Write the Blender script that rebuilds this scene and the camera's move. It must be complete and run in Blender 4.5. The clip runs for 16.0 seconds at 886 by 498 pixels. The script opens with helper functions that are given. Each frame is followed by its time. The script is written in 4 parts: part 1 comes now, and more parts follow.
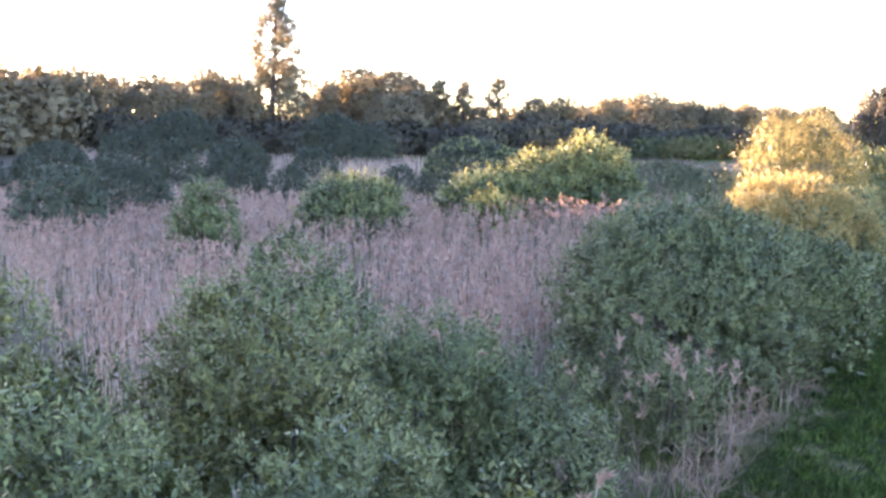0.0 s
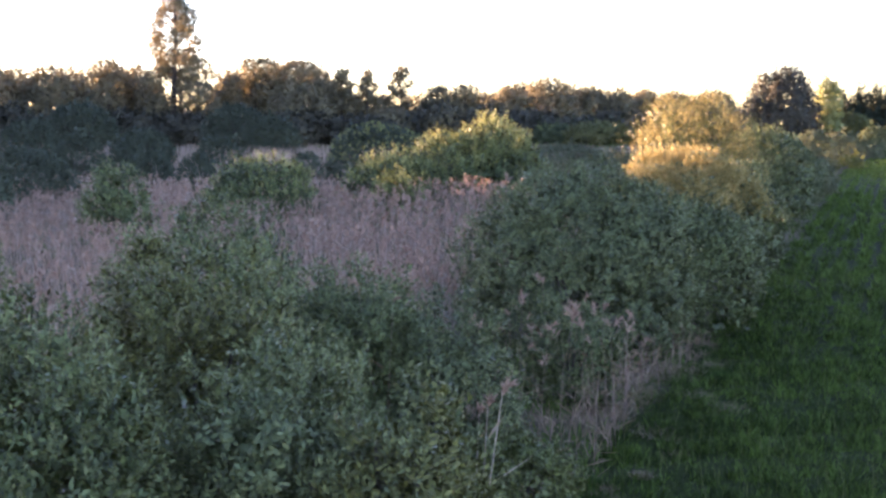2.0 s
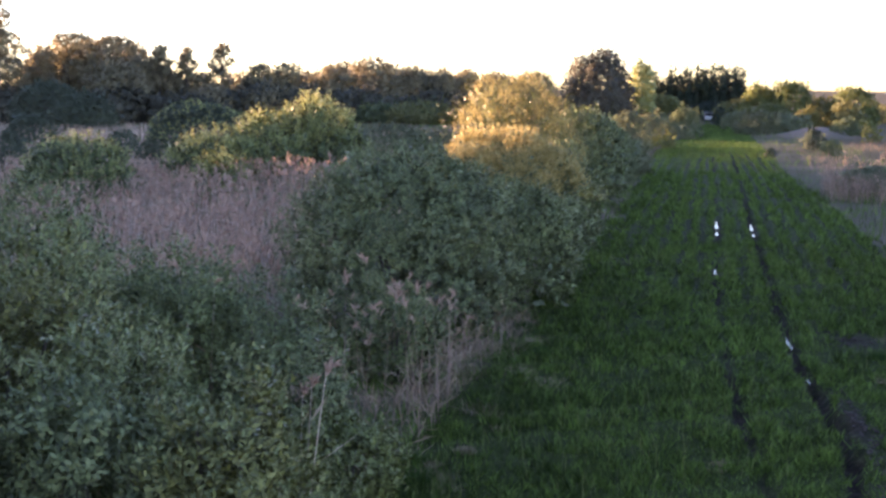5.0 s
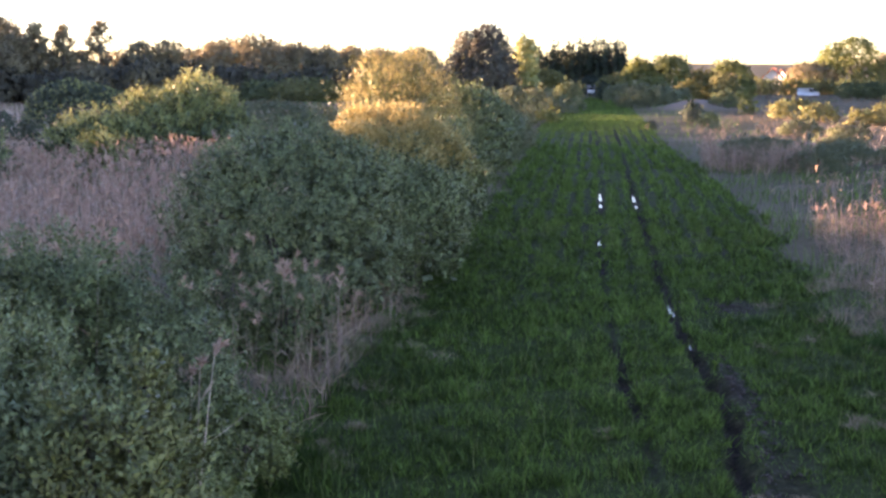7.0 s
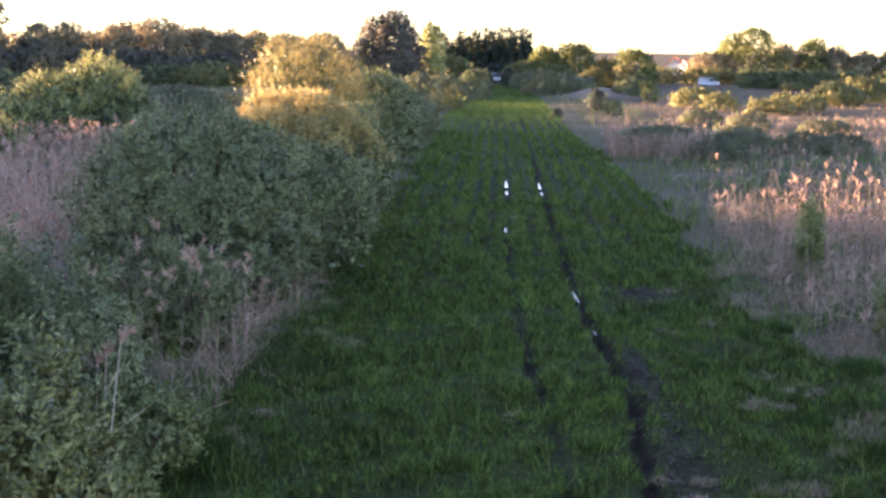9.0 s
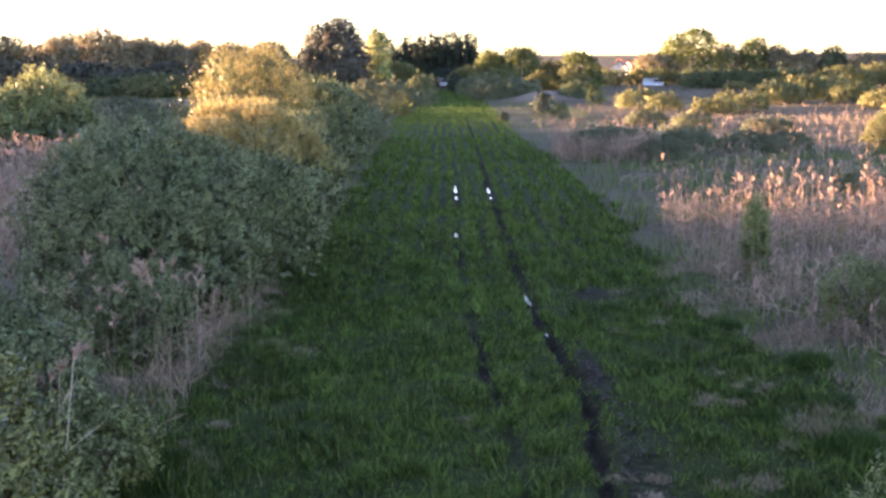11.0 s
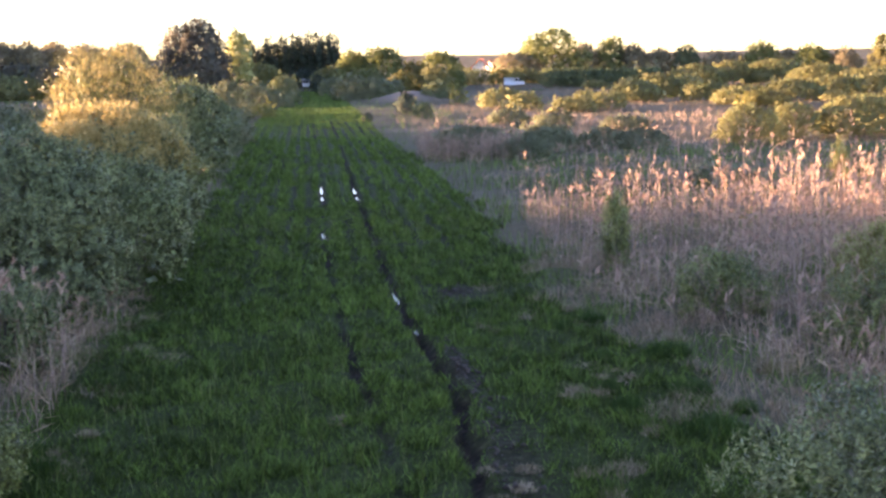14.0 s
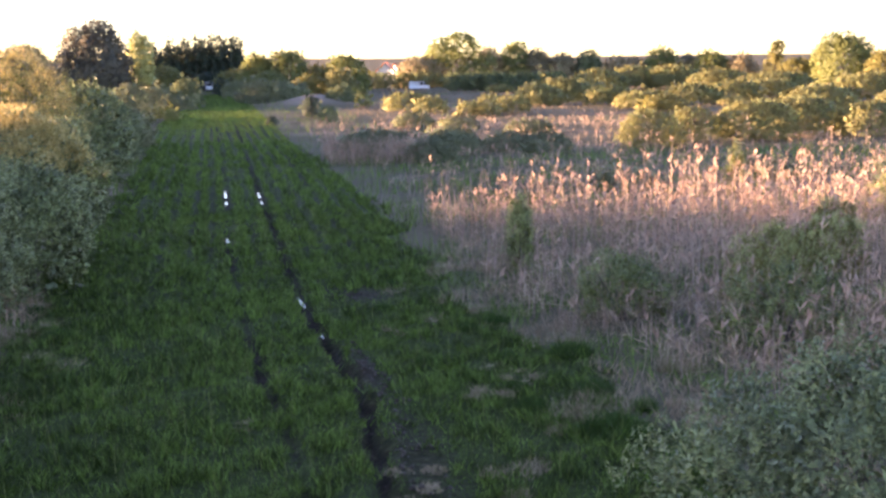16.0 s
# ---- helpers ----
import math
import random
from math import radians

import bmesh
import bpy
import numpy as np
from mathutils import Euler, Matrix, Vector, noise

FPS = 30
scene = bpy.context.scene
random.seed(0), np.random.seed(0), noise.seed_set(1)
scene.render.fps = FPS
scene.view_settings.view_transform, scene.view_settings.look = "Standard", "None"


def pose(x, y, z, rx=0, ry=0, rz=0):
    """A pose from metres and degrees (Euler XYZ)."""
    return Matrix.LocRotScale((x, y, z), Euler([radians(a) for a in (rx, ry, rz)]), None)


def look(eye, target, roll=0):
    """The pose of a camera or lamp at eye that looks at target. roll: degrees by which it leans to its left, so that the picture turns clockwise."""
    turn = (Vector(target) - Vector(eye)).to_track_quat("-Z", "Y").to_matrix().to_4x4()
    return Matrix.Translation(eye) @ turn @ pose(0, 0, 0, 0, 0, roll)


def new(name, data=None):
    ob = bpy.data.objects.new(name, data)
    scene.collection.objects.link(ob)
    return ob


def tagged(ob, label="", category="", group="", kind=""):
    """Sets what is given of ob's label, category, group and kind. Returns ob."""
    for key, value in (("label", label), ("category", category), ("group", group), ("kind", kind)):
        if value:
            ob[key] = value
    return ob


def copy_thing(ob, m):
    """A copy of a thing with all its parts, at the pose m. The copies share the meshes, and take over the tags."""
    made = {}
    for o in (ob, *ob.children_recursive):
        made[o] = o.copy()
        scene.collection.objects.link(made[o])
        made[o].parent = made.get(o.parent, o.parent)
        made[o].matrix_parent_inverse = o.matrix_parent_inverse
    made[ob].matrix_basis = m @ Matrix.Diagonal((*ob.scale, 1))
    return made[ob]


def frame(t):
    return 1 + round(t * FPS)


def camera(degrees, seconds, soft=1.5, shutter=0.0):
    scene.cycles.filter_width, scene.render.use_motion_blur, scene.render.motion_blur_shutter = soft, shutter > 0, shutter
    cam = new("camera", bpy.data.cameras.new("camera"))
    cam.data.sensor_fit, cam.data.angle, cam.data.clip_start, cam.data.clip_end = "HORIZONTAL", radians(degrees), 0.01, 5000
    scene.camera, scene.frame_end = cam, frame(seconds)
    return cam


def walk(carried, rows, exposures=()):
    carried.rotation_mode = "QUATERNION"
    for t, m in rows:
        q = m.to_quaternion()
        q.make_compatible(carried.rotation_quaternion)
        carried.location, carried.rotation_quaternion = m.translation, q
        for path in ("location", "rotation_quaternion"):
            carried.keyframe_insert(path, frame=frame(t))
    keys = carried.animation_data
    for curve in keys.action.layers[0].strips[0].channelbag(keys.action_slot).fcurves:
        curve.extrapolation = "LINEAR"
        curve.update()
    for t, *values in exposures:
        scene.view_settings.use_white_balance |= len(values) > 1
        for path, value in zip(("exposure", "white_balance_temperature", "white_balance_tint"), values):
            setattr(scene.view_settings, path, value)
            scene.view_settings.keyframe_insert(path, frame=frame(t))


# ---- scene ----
cam = camera(39.8, 16.0, soft=2.75)
walk(cam, [
    (0.0, pose(-0.513, 1.511, 5.900, 84.03, -0.61, 25.00)),
    (0.5, pose(-0.060, 0.235, 5.563, 84.67, 0.47, 24.00)),
    (1.0, pose(-0.055, 0.197, 5.567, 83.98, 0.22, 23.14)),
    (1.5, pose(-0.046, 0.197, 5.565, 83.74, 0.07, 22.13)),
    (2.0, pose(-0.048, 0.194, 5.562, 83.60, 0.12, 20.50)),
    (2.5, pose(-0.055, 0.213, 5.560, 84.03, 0.04, 19.07)),
    (3.0, pose(-0.059, 0.220, 5.562, 83.75, -0.08, 17.55)),
    (3.5, pose(-0.064, 0.230, 5.561, 83.41, 0.42, 16.12)),
    (4.0, pose(-0.049, 0.217, 5.567, 83.15, 0.00, 14.82)),
    (6.5, pose(0.011, 0.085, 5.586, 81.82, 0.19, 8.37)),
    (7.0, pose(0.018, 0.071, 5.590, 81.55, 0.13, 6.97)),
    (7.5, pose(0.014, 0.049, 5.591, 81.36, -0.01, 5.61)),
    (8.0, pose(0.001, 0.047, 5.590, 81.12, -0.10, 4.58)),
    (8.5, pose(0.002, 0.026, 5.599, 80.84, -0.46, 3.76)),
    (9.0, pose(0.000, 0.001, 5.600, 80.93, -0.50, 2.64)),
    (11.5, pose(-0.002, -0.129, 5.635, 81.19, 1.00, -0.63)),
    (12.0, pose(-0.005, -0.166, 5.639, 81.18, 1.28, -1.69)),
    (12.5, pose(-0.013, -0.199, 5.635, 81.30, 1.33, -2.87)),
    (13.0, pose(-0.022, -0.257, 5.652, 81.24, 0.88, -4.10)),
    (13.5, pose(-0.037, -0.286, 5.647, 81.18, 1.00, -5.23)),
    (14.0, pose(-0.040, -0.315, 5.652, 81.11, 0.99, -6.24)),
    (14.5, pose(-0.046, -0.363, 5.656, 81.15, 0.60, -7.24)),
    (15.0, pose(-0.044, -0.386, 5.664, 81.19, 0.42, -8.40)),
    (15.5, pose(-0.053, -0.431, 5.672, 81.18, 0.55, -9.55)),
    (16.0, pose(-0.041, -0.448, 5.668, 81.21, 0.69, -10.63)),
], exposures=[(0.0, 4.2, 5950, 41), (0.5, 4.03, 5950, 41), (1.0, 3.6, 5950, 41), (1.5, 3.44, 5950, 41), (4.0, 3.26, 6000, 41), (7.0, 3.44, 6100, 41), (8.5, 3.58, 6150, 41), (16.0, 3.58, 6250, 41)])

# ---- light: low evening sun from the west, clear sky ----
SUN_AZ, SUN_EL = -77.0, 5.0
world = bpy.data.worlds.new("evening_sky")
scene.world = world
world.use_nodes = True
wn = world.node_tree.nodes
sky = wn.new("ShaderNodeTexSky")
sky.sky_type = "NISHITA"
sky.sun_disc = False
sky.sun_elevation = radians(SUN_EL)
sky.sun_rotation = radians(SUN_AZ)
sky.air_density = 0.75
sky.dust_density = 0.25
sky.ozone_density = 1.2
world.node_tree.links.new(sky.outputs[0], wn["Background"].inputs[0])
wn["Background"].inputs[1].default_value = 0.08

sun_data = bpy.data.lights.new("sun", "SUN")
sun_data.energy = 4.4
sun_data.angle = radians(0.6)
sun_data.color = (1.0, 0.68, 0.33)
sun = new("sun", sun_data)
to_sun = Vector((math.sin(radians(SUN_AZ)) * math.cos(radians(SUN_EL)), math.cos(radians(SUN_AZ)) * math.cos(radians(SUN_EL)), math.sin(radians(SUN_EL))))
sun.matrix_world = look(to_sun * 300, (0, 0, 0))


# ---- materials ----
def material(name):
    m = bpy.data.materials.new(name)
    m.use_nodes = True
    return m, m.node_tree.nodes, m.node_tree.links


def ramp(nodes, links, factor, stops):
    r = nodes.new("ShaderNodeValToRGB")
    e = r.color_ramp.elements
    while len(e) < len(stops):
        e.new(0.5)
    for el, (p, c) in zip(e, stops):
        el.position, el.color = p, (*c, 1)
    links.new(factor, r.inputs[0])
    return r.outputs[0]


def leafy(name, dark, mid, light, gloss=0.55, thin=0.28, patch=1.2, odd=0.3, shine=0.25):
    """Foliage, stems or straw: colour varies a little from piece to piece, in tufts and in larger patches; thin pieces let light through."""
    m, n, l = material(name)
    b = n["Principled BSDF"]
    geo = n.new("ShaderNodeNewGeometry")
    total = None
    for scale, weight in ((patch, 0.7), (patch * 5.3, 0.45)):
        pos = n.new("ShaderNodeTexNoise")
        pos.inputs["Scale"].default_value = scale
        pos.inputs["Detail"].default_value = 2
        l.new(geo.outputs["Position"], pos.inputs["Vector"])
        add = n.new("ShaderNodeMath")
        add.operation = "MULTIPLY_ADD"
        add.inputs[1].default_value = weight
        add.inputs[2].default_value = -0.075 - 0.5 * odd
        l.new(pos.outputs["Fac"], add.inputs[0])
        if total:
            l.new(total, add.inputs[2])
        total = add.outputs[0]
    mix = n.new("ShaderNodeMath")
    mix.operation = "MULTIPLY_ADD"
    mix.inputs[1].default_value = odd
    l.new(geo.outputs["Random Per Island"], mix.inputs[0])
    l.new(total, mix.inputs[2])
    c = ramp(n, l, mix.outputs[0], [(0.2, dark), (0.5, mid), (0.85, light)])
    l.new(c, b.inputs["Base Color"])
    b.inputs["Roughness"].default_value = gloss
    b.inputs["Specular IOR Level"].default_value = shine
    if thin:
        tr, add = n.new("ShaderNodeBsdfTranslucent"), n.new("ShaderNodeMixShader")
        add.inputs[0].default_value = thin
        l.new(c, tr.inputs[0])
        l.new(b.outputs[0], add.inputs[1])
        l.new(tr.outputs[0], add.inputs[2])
        l.new(add.outputs[0], n["Material Output"].inputs[0])
    return m


WILLOW = leafy("willow_leaf", (0.055, 0.069, 0.026), (0.133, 0.165, 0.060), (0.246, 0.305, 0.110), odd=0.5, gloss=0.42, thin=0.14, shine=0.4)
SILVER = leafy("silver_willow_leaf", (0.063, 0.077, 0.033), (0.151, 0.182, 0.077), (0.282, 0.337, 0.143), odd=0.5, gloss=0.42, thin=0.14, shine=0.4)
OLIVE = leafy("olive_willow_leaf", (0.066, 0.068, 0.019), (0.156, 0.161, 0.048), (0.290, 0.298, 0.087), odd=0.5, gloss=0.42, thin=0.14, shine=0.4)
FRESH = leafy("fresh_leaf", (0.065, 0.075, 0.022), (0.153, 0.177, 0.052), (0.284, 0.327, 0.096), odd=0.5, gloss=0.42, thin=0.14, shine=0.4)
SHOOT = leafy("young_willow_leaf", (0.113, 0.129, 0.058), (0.205, 0.235, 0.105), (0.328, 0.376, 0.168), odd=0.5, gloss=0.42)
# pale leaf for young shoots, and for sunlight put into some crests
TIP = leafy("young_or_sunlit_leaf", (0.263, 0.281, 0.1), (0.35, 0.369, 0.138), (0.463, 0.472, 0.206))
YELLOW = leafy("yellowish_leaf", (0.131, 0.132, 0.038), (0.188, 0.181, 0.053), (0.269, 0.247, 0.079))
# the shade at the wood's foot is put into this darker leaf colour
UNDER_LEAF = leafy("shade_tinted_understorey_leaf", (0.056, 0.054, 0.035), (0.115, 0.107, 0.070), (0.18, 0.165, 0.11), patch=0.3, odd=0.15)
PINE_LEAF = leafy("dark_pine_needle", (0.045, 0.045, 0.032), (0.108, 0.099, 0.068), (0.188, 0.162, 0.112), thin=0.1, patch=0.3, odd=0.15)
WOOD_LEAF = leafy("tree_leaf", (0.131, 0.11, 0.062), (0.256, 0.215, 0.119), (0.388, 0.331, 0.188), patch=0.3, odd=0.15)
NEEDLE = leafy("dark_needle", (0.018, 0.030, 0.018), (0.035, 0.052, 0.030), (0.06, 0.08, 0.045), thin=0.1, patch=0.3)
# gold of evening sun, put into the shoot colour
GOLD = leafy("sunlit_gold_shoot_leaf", (0.286, 0.226, 0.077), (0.495, 0.396, 0.149), (0.693, 0.572, 0.27), thin=0.4)
DOME_LEAF = leafy("dark_willow_leaf", (0.09, 0.109, 0.065), (0.126, 0.15, 0.089), (0.195, 0.219, 0.134))
GRASS = leafy("grass_blade", (0.036, 0.058, 0.011), (0.096, 0.152, 0.028), (0.202, 0.319, 0.059), patch=2.2, odd=0.7, gloss=0.6, shine=0.2)
DEEP_GRASS = leafy("darker_grass_blade", (0.018, 0.030, 0.006), (0.046, 0.076, 0.014), (0.101, 0.167, 0.031), patch=2.2, odd=0.6, gloss=0.6, shine=0.2)
HAY = leafy("bleached_hay", (0.173, 0.13, 0.078), (0.346, 0.268, 0.173), (0.518, 0.424, 0.302), gloss=0.6, thin=0.2, patch=1.5)
SEDGE = leafy("sedge_blade", (0.02, 0.044, 0.009), (0.044, 0.093, 0.017), (0.085, 0.153, 0.034))
STRAW = leafy("dead_straw", (0.18, 0.12, 0.074), (0.384, 0.274, 0.178), (0.6, 0.462, 0.318), gloss=0.6, thin=0.2, patch=0.5)
FIELD_STRAW = leafy("weathered_field_straw", (0.11, 0.078, 0.050), (0.22, 0.158, 0.108), (0.34, 0.25, 0.18), gloss=0.7, thin=0.15, patch=0.2, odd=0.25)
PLUME = leafy("reed_plume", (0.28, 0.17, 0.118), (0.46, 0.31, 0.228), (0.62, 0.45, 0.345), gloss=0.8, thin=0.4)
BROWN_STEM = leafy("brown_reed_stem", (0.207, 0.136, 0.109), (0.391, 0.265, 0.213), (0.575, 0.425, 0.356), gloss=0.5, thin=0.1, patch=0.35)
STEM = leafy("reed_stem", (0.316, 0.23, 0.188), (0.576, 0.432, 0.353), (0.8, 0.634, 0.532), gloss=0.5, thin=0.1, patch=0.35)

# the same leaves seen from afar: less change from leaf to leaf
AFAR = {
    WILLOW: leafy("willow_leaf_mass", (0.106, 0.128, 0.06), (0.144, 0.172, 0.081), (0.187, 0.216, 0.106), thin=0.4, patch=0.7, odd=0.14),
    SILVER: leafy("silver_willow_leaf_mass", (0.141, 0.155, 0.083), (0.184, 0.201, 0.109), (0.23, 0.244, 0.138), thin=0.4, patch=0.7, odd=0.14),
    OLIVE: leafy("olive_willow_leaf_mass", (0.162, 0.158, 0.062), (0.214, 0.21, 0.083), (0.272, 0.264, 0.11), thin=0.4, patch=0.7, odd=0.14),
    FRESH: leafy("fresh_leaf_mass", (0.124, 0.145, 0.045), (0.161, 0.184, 0.06), (0.201, 0.221, 0.076), thin=0.4, patch=0.7, odd=0.14),
    YELLOW: leafy("yellowish_leaf_mass", (0.135, 0.131, 0.04), (0.172, 0.164, 0.051), (0.213, 0.197, 0.064), thin=0.4, patch=0.7, odd=0.14),
    DOME_LEAF: leafy("dark_willow_leaf_mass", (0.087, 0.103, 0.063), (0.112, 0.131, 0.081), (0.139, 0.158, 0.098), thin=0.4, patch=0.7, odd=0.14),
}


def barky():
    m, n, l = material("willow_bark")
    b = n["Principled BSDF"]
    t = n.new("ShaderNodeTexNoise")
    t.inputs["Scale"].default_value = 9
    t.inputs["Detail"].default_value = 6
    l.new(ramp(n, l, t.outputs["Fac"], [(0.3, (0.035, 0.028, 0.022)), (0.7, (0.13, 0.105, 0.085))]), b.inputs["Base Color"])
    b.inputs["Roughness"].default_value = 0.85
    bump = n.new("ShaderNodeBump")
    bump.inputs["Strength"].default_value = 0.5
    l.new(t.outputs["Fac"], bump.inputs["Height"])
    l.new(bump.outputs[0], b.inputs["Normal"])
    return m


BARK = barky()


def earthy():
    """Meadow ground: the 'cover' attribute holds mown grass (r), bare mud and mow-line shade (g) and sand (b); the rest
    is reed litter.
    """
    m, n, l = material("meadow_ground")
    b = n["Principled BSDF"]
    a = n.new("ShaderNodeVertexColor")
    a.layer_name = "cover"
    sep = n.new("ShaderNodeSeparateColor")
    l.new(a.outputs[0], sep.inputs[0])
    geo = n.new("ShaderNodeNewGeometry")
    fine, wide = n.new("ShaderNodeTexNoise"), n.new("ShaderNodeTexNoise")
    fine.inputs["Scale"].default_value, fine.inputs["Detail"].default_value = 7, 8
    wide.inputs["Scale"].default_value, wide.inputs["Detail"].default_value = 0.12, 6
    for t in (fine, wide):
        l.new(geo.outputs["Position"], t.inputs["Vector"])
    litter = ramp(n, l, fine.outputs["Fac"], [(0.25, (0.035, 0.026, 0.016)), (0.55, (0.11, 0.080, 0.052)), (0.8, (0.23, 0.175, 0.12))])
    field = ramp(n, l, wide.outputs["Fac"], [(0.35, (0.05, 0.07, 0.022)), (0.52, (0.10, 0.10, 0.05)), (0.68, (0.24, 0.19, 0.13))])
    turf = ramp(n, l, fine.outputs["Fac"], [(0.3, (0.014, 0.020, 0.005)), (0.55, (0.034, 0.048, 0.010)), (0.8, (0.070, 0.090, 0.020))])
    mud = ramp(n, l, fine.outputs["Fac"], [(0.3, (0.008, 0.005, 0.003)), (0.55, (0.024, 0.015, 0.010)), (0.85, (0.10, 0.068, 0.048))])
    sand = ramp(n, l, fine.outputs["Fac"], [(0.25, (0.16, 0.12, 0.09)), (0.8, (0.36, 0.29, 0.23))])

    def mix(f, x, y):
        k = n.new("ShaderNodeMixRGB")
        if isinstance(f, float):
            k.inputs[0].default_value = f
        else:
            l.new(f, k.inputs[0])
        l.new(x, k.inputs[1])
        l.new(y, k.inputs[2])
        return k.outputs[0]

    c = mix(0.45, litter, field)
    c = mix(sep.outputs[0], c, turf)
    c = mix(sep.outputs[2], c, sand)
    c = mix(sep.outputs[1], c, mud)
    l.new(c, b.inputs["Base Color"])
    b.inputs["Roughness"].default_value = 0.9
    b.inputs["Specular IOR Level"].default_value = 0.15
    bump = n.new("ShaderNodeBump")
    bump.inputs["Strength"].default_value, bump.inputs["Distance"].default_value = 0.7, 0.06
    l.new(fine.outputs["Fac"], bump.inputs["Height"])
    l.new(bump.outputs[0], b.inputs["Normal"])
    return m


EARTH = earthy()


def plain(name, colour, rough=0.6, metal=0.0, vary=0.12, scale=3.0):
    m, n, l = material(name)
    b = n["Principled BSDF"]
    t = n.new("ShaderNodeTexNoise")
    t.inputs["Scale"].default_value, t.inputs["Detail"].default_value = scale, 6
    l.new(ramp(n, l, t.outputs["Fac"], [(0.3, tuple(v * (1 - vary) for v in colour)), (0.7, tuple(min(1, v * (1 + vary)) for v in colour))]), b.inputs["Base Color"])
    b.inputs["Roughness"].default_value, b.inputs["Metallic"].default_value = rough, metal
    return m


WATER = plain("puddle_water", (0.02, 0.02, 0.018), 0.03)
VAN_PAINT = plain("white_van_paint", (0.75, 0.77, 0.80), 0.3, vary=0.03)
DARK_GLASS = plain("dark_glass", (0.02, 0.025, 0.03), 0.08)
RUBBER = plain("tyre_rubber", (0.03, 0.03, 0.03), 0.8)
ROOF_TILE = plain("red_roof_tile", (0.42, 0.16, 0.09), 0.8, vary=0.3)
RENDER_WALL = plain("pale_house_wall", (0.72, 0.68, 0.62), 0.9)
BOARDS = plain("weathered_boards", (0.16, 0.15, 0.15), 0.85, vary=0.3)
PALE_BOARD = plain("pale_board", (0.60, 0.60, 0.62), 0.8)


# ---- mesh building ----
rng = np.random.default_rng(7)


def mesh(name, co, faces, mat, smooth=False, normals=None):
    """A mesh from arrays: co (n, 3) and faces (m, k), all with k corners; normals: one for each corner point."""
    me = bpy.data.meshes.new(name)
    co, faces = np.asarray(co, np.float32), np.asarray(faces, np.int32)
    me.vertices.add(len(co))
    me.vertices.foreach_set("co", co.ravel())
    me.loops.add(faces.size)
    me.loops.foreach_set("vertex_index", faces.ravel())
    me.polygons.add(len(faces))
    me.polygons.foreach_set("loop_start", np.arange(0, faces.size, faces.shape[1], dtype=np.int32))
    if smooth or normals is not None:
        me.polygons.foreach_set("use_smooth", np.ones(len(faces), bool))
    me.update(calc_edges=True)
    if normals is not None:
        me.normals_split_custom_set_from_vertices(np.asarray(normals, np.float32))
    me.materials.append(mat)
    return me


def part(name, me, parent, label=""):
    ob = new(name, me)
    ob.parent = parent
    return tagged(ob, label)


def unit(v):
    return v / np.maximum(np.linalg.norm(v, axis=-1, keepdims=True), 1e-9)


def leaf_quads(p, axis, length, width, face=None):
    """Pointed leaves: each a four-cornered blade from p along axis, turned towards face where that is given."""
    n = len(p)
    turn = unit(rng.normal(size=(n, 3)))
    side = unit(np.cross(axis, turn if face is None else face + 0.6 * turn))
    if face is not None:
        side = side * np.where((np.cross(side, axis) * face).sum(1) < 0, -1.0, 1.0)[:, None]
    a, s = axis * length[:, None], side * width[:, None] * 0.5
    co = np.stack([p, p + a * 0.45 + s, p + a, p + a * 0.45 - s], 1).reshape(-1, 3)
    return co, np.arange(4 * n).reshape(n, 4)


def tubes(lines, sides=5):
    """Tapered limbs: a list of (points, radii)."""
    co, faces, base = [], [], 0
    ang = np.arange(sides) * 2 * math.pi / sides
    for pts, radii in lines:
        pts = np.asarray(pts, float)
        d = unit(np.gradient(pts, axis=0))
        u = unit(np.cross(d, [0.31, 0.52, 0.79]))
        v = np.cross(d, u)
        ring = pts[:, None] + (np.cos(ang)[None, :, None] * u[:, None] + np.sin(ang)[None, :, None] * v[:, None]) * np.asarray(radii)[:, None, None]
        co.append(ring.reshape(-1, 3))
        k = len(pts)
        for i in range(k - 1):
            for j in range(sides):
                a, b = base + i * sides + j, base + i * sides + (j + 1) % sides
                faces.append((a, b, b + sides, a + sides))
        base += k * sides
    return np.concatenate(co), np.array(faces)


def lumps(q, phase):
    """Smooth lumpy values in about -1..1 for points q."""
    return (np.sin(q @ np.array([2.1, 1.3, 0.7]) + phase) + np.sin(q @ np.array([-1.1, 2.4, 1.6]) + 2 * phase) + np.sin(q @ np.array([0.8, -1.9, 2.7]) + 3 * phase)) / 3


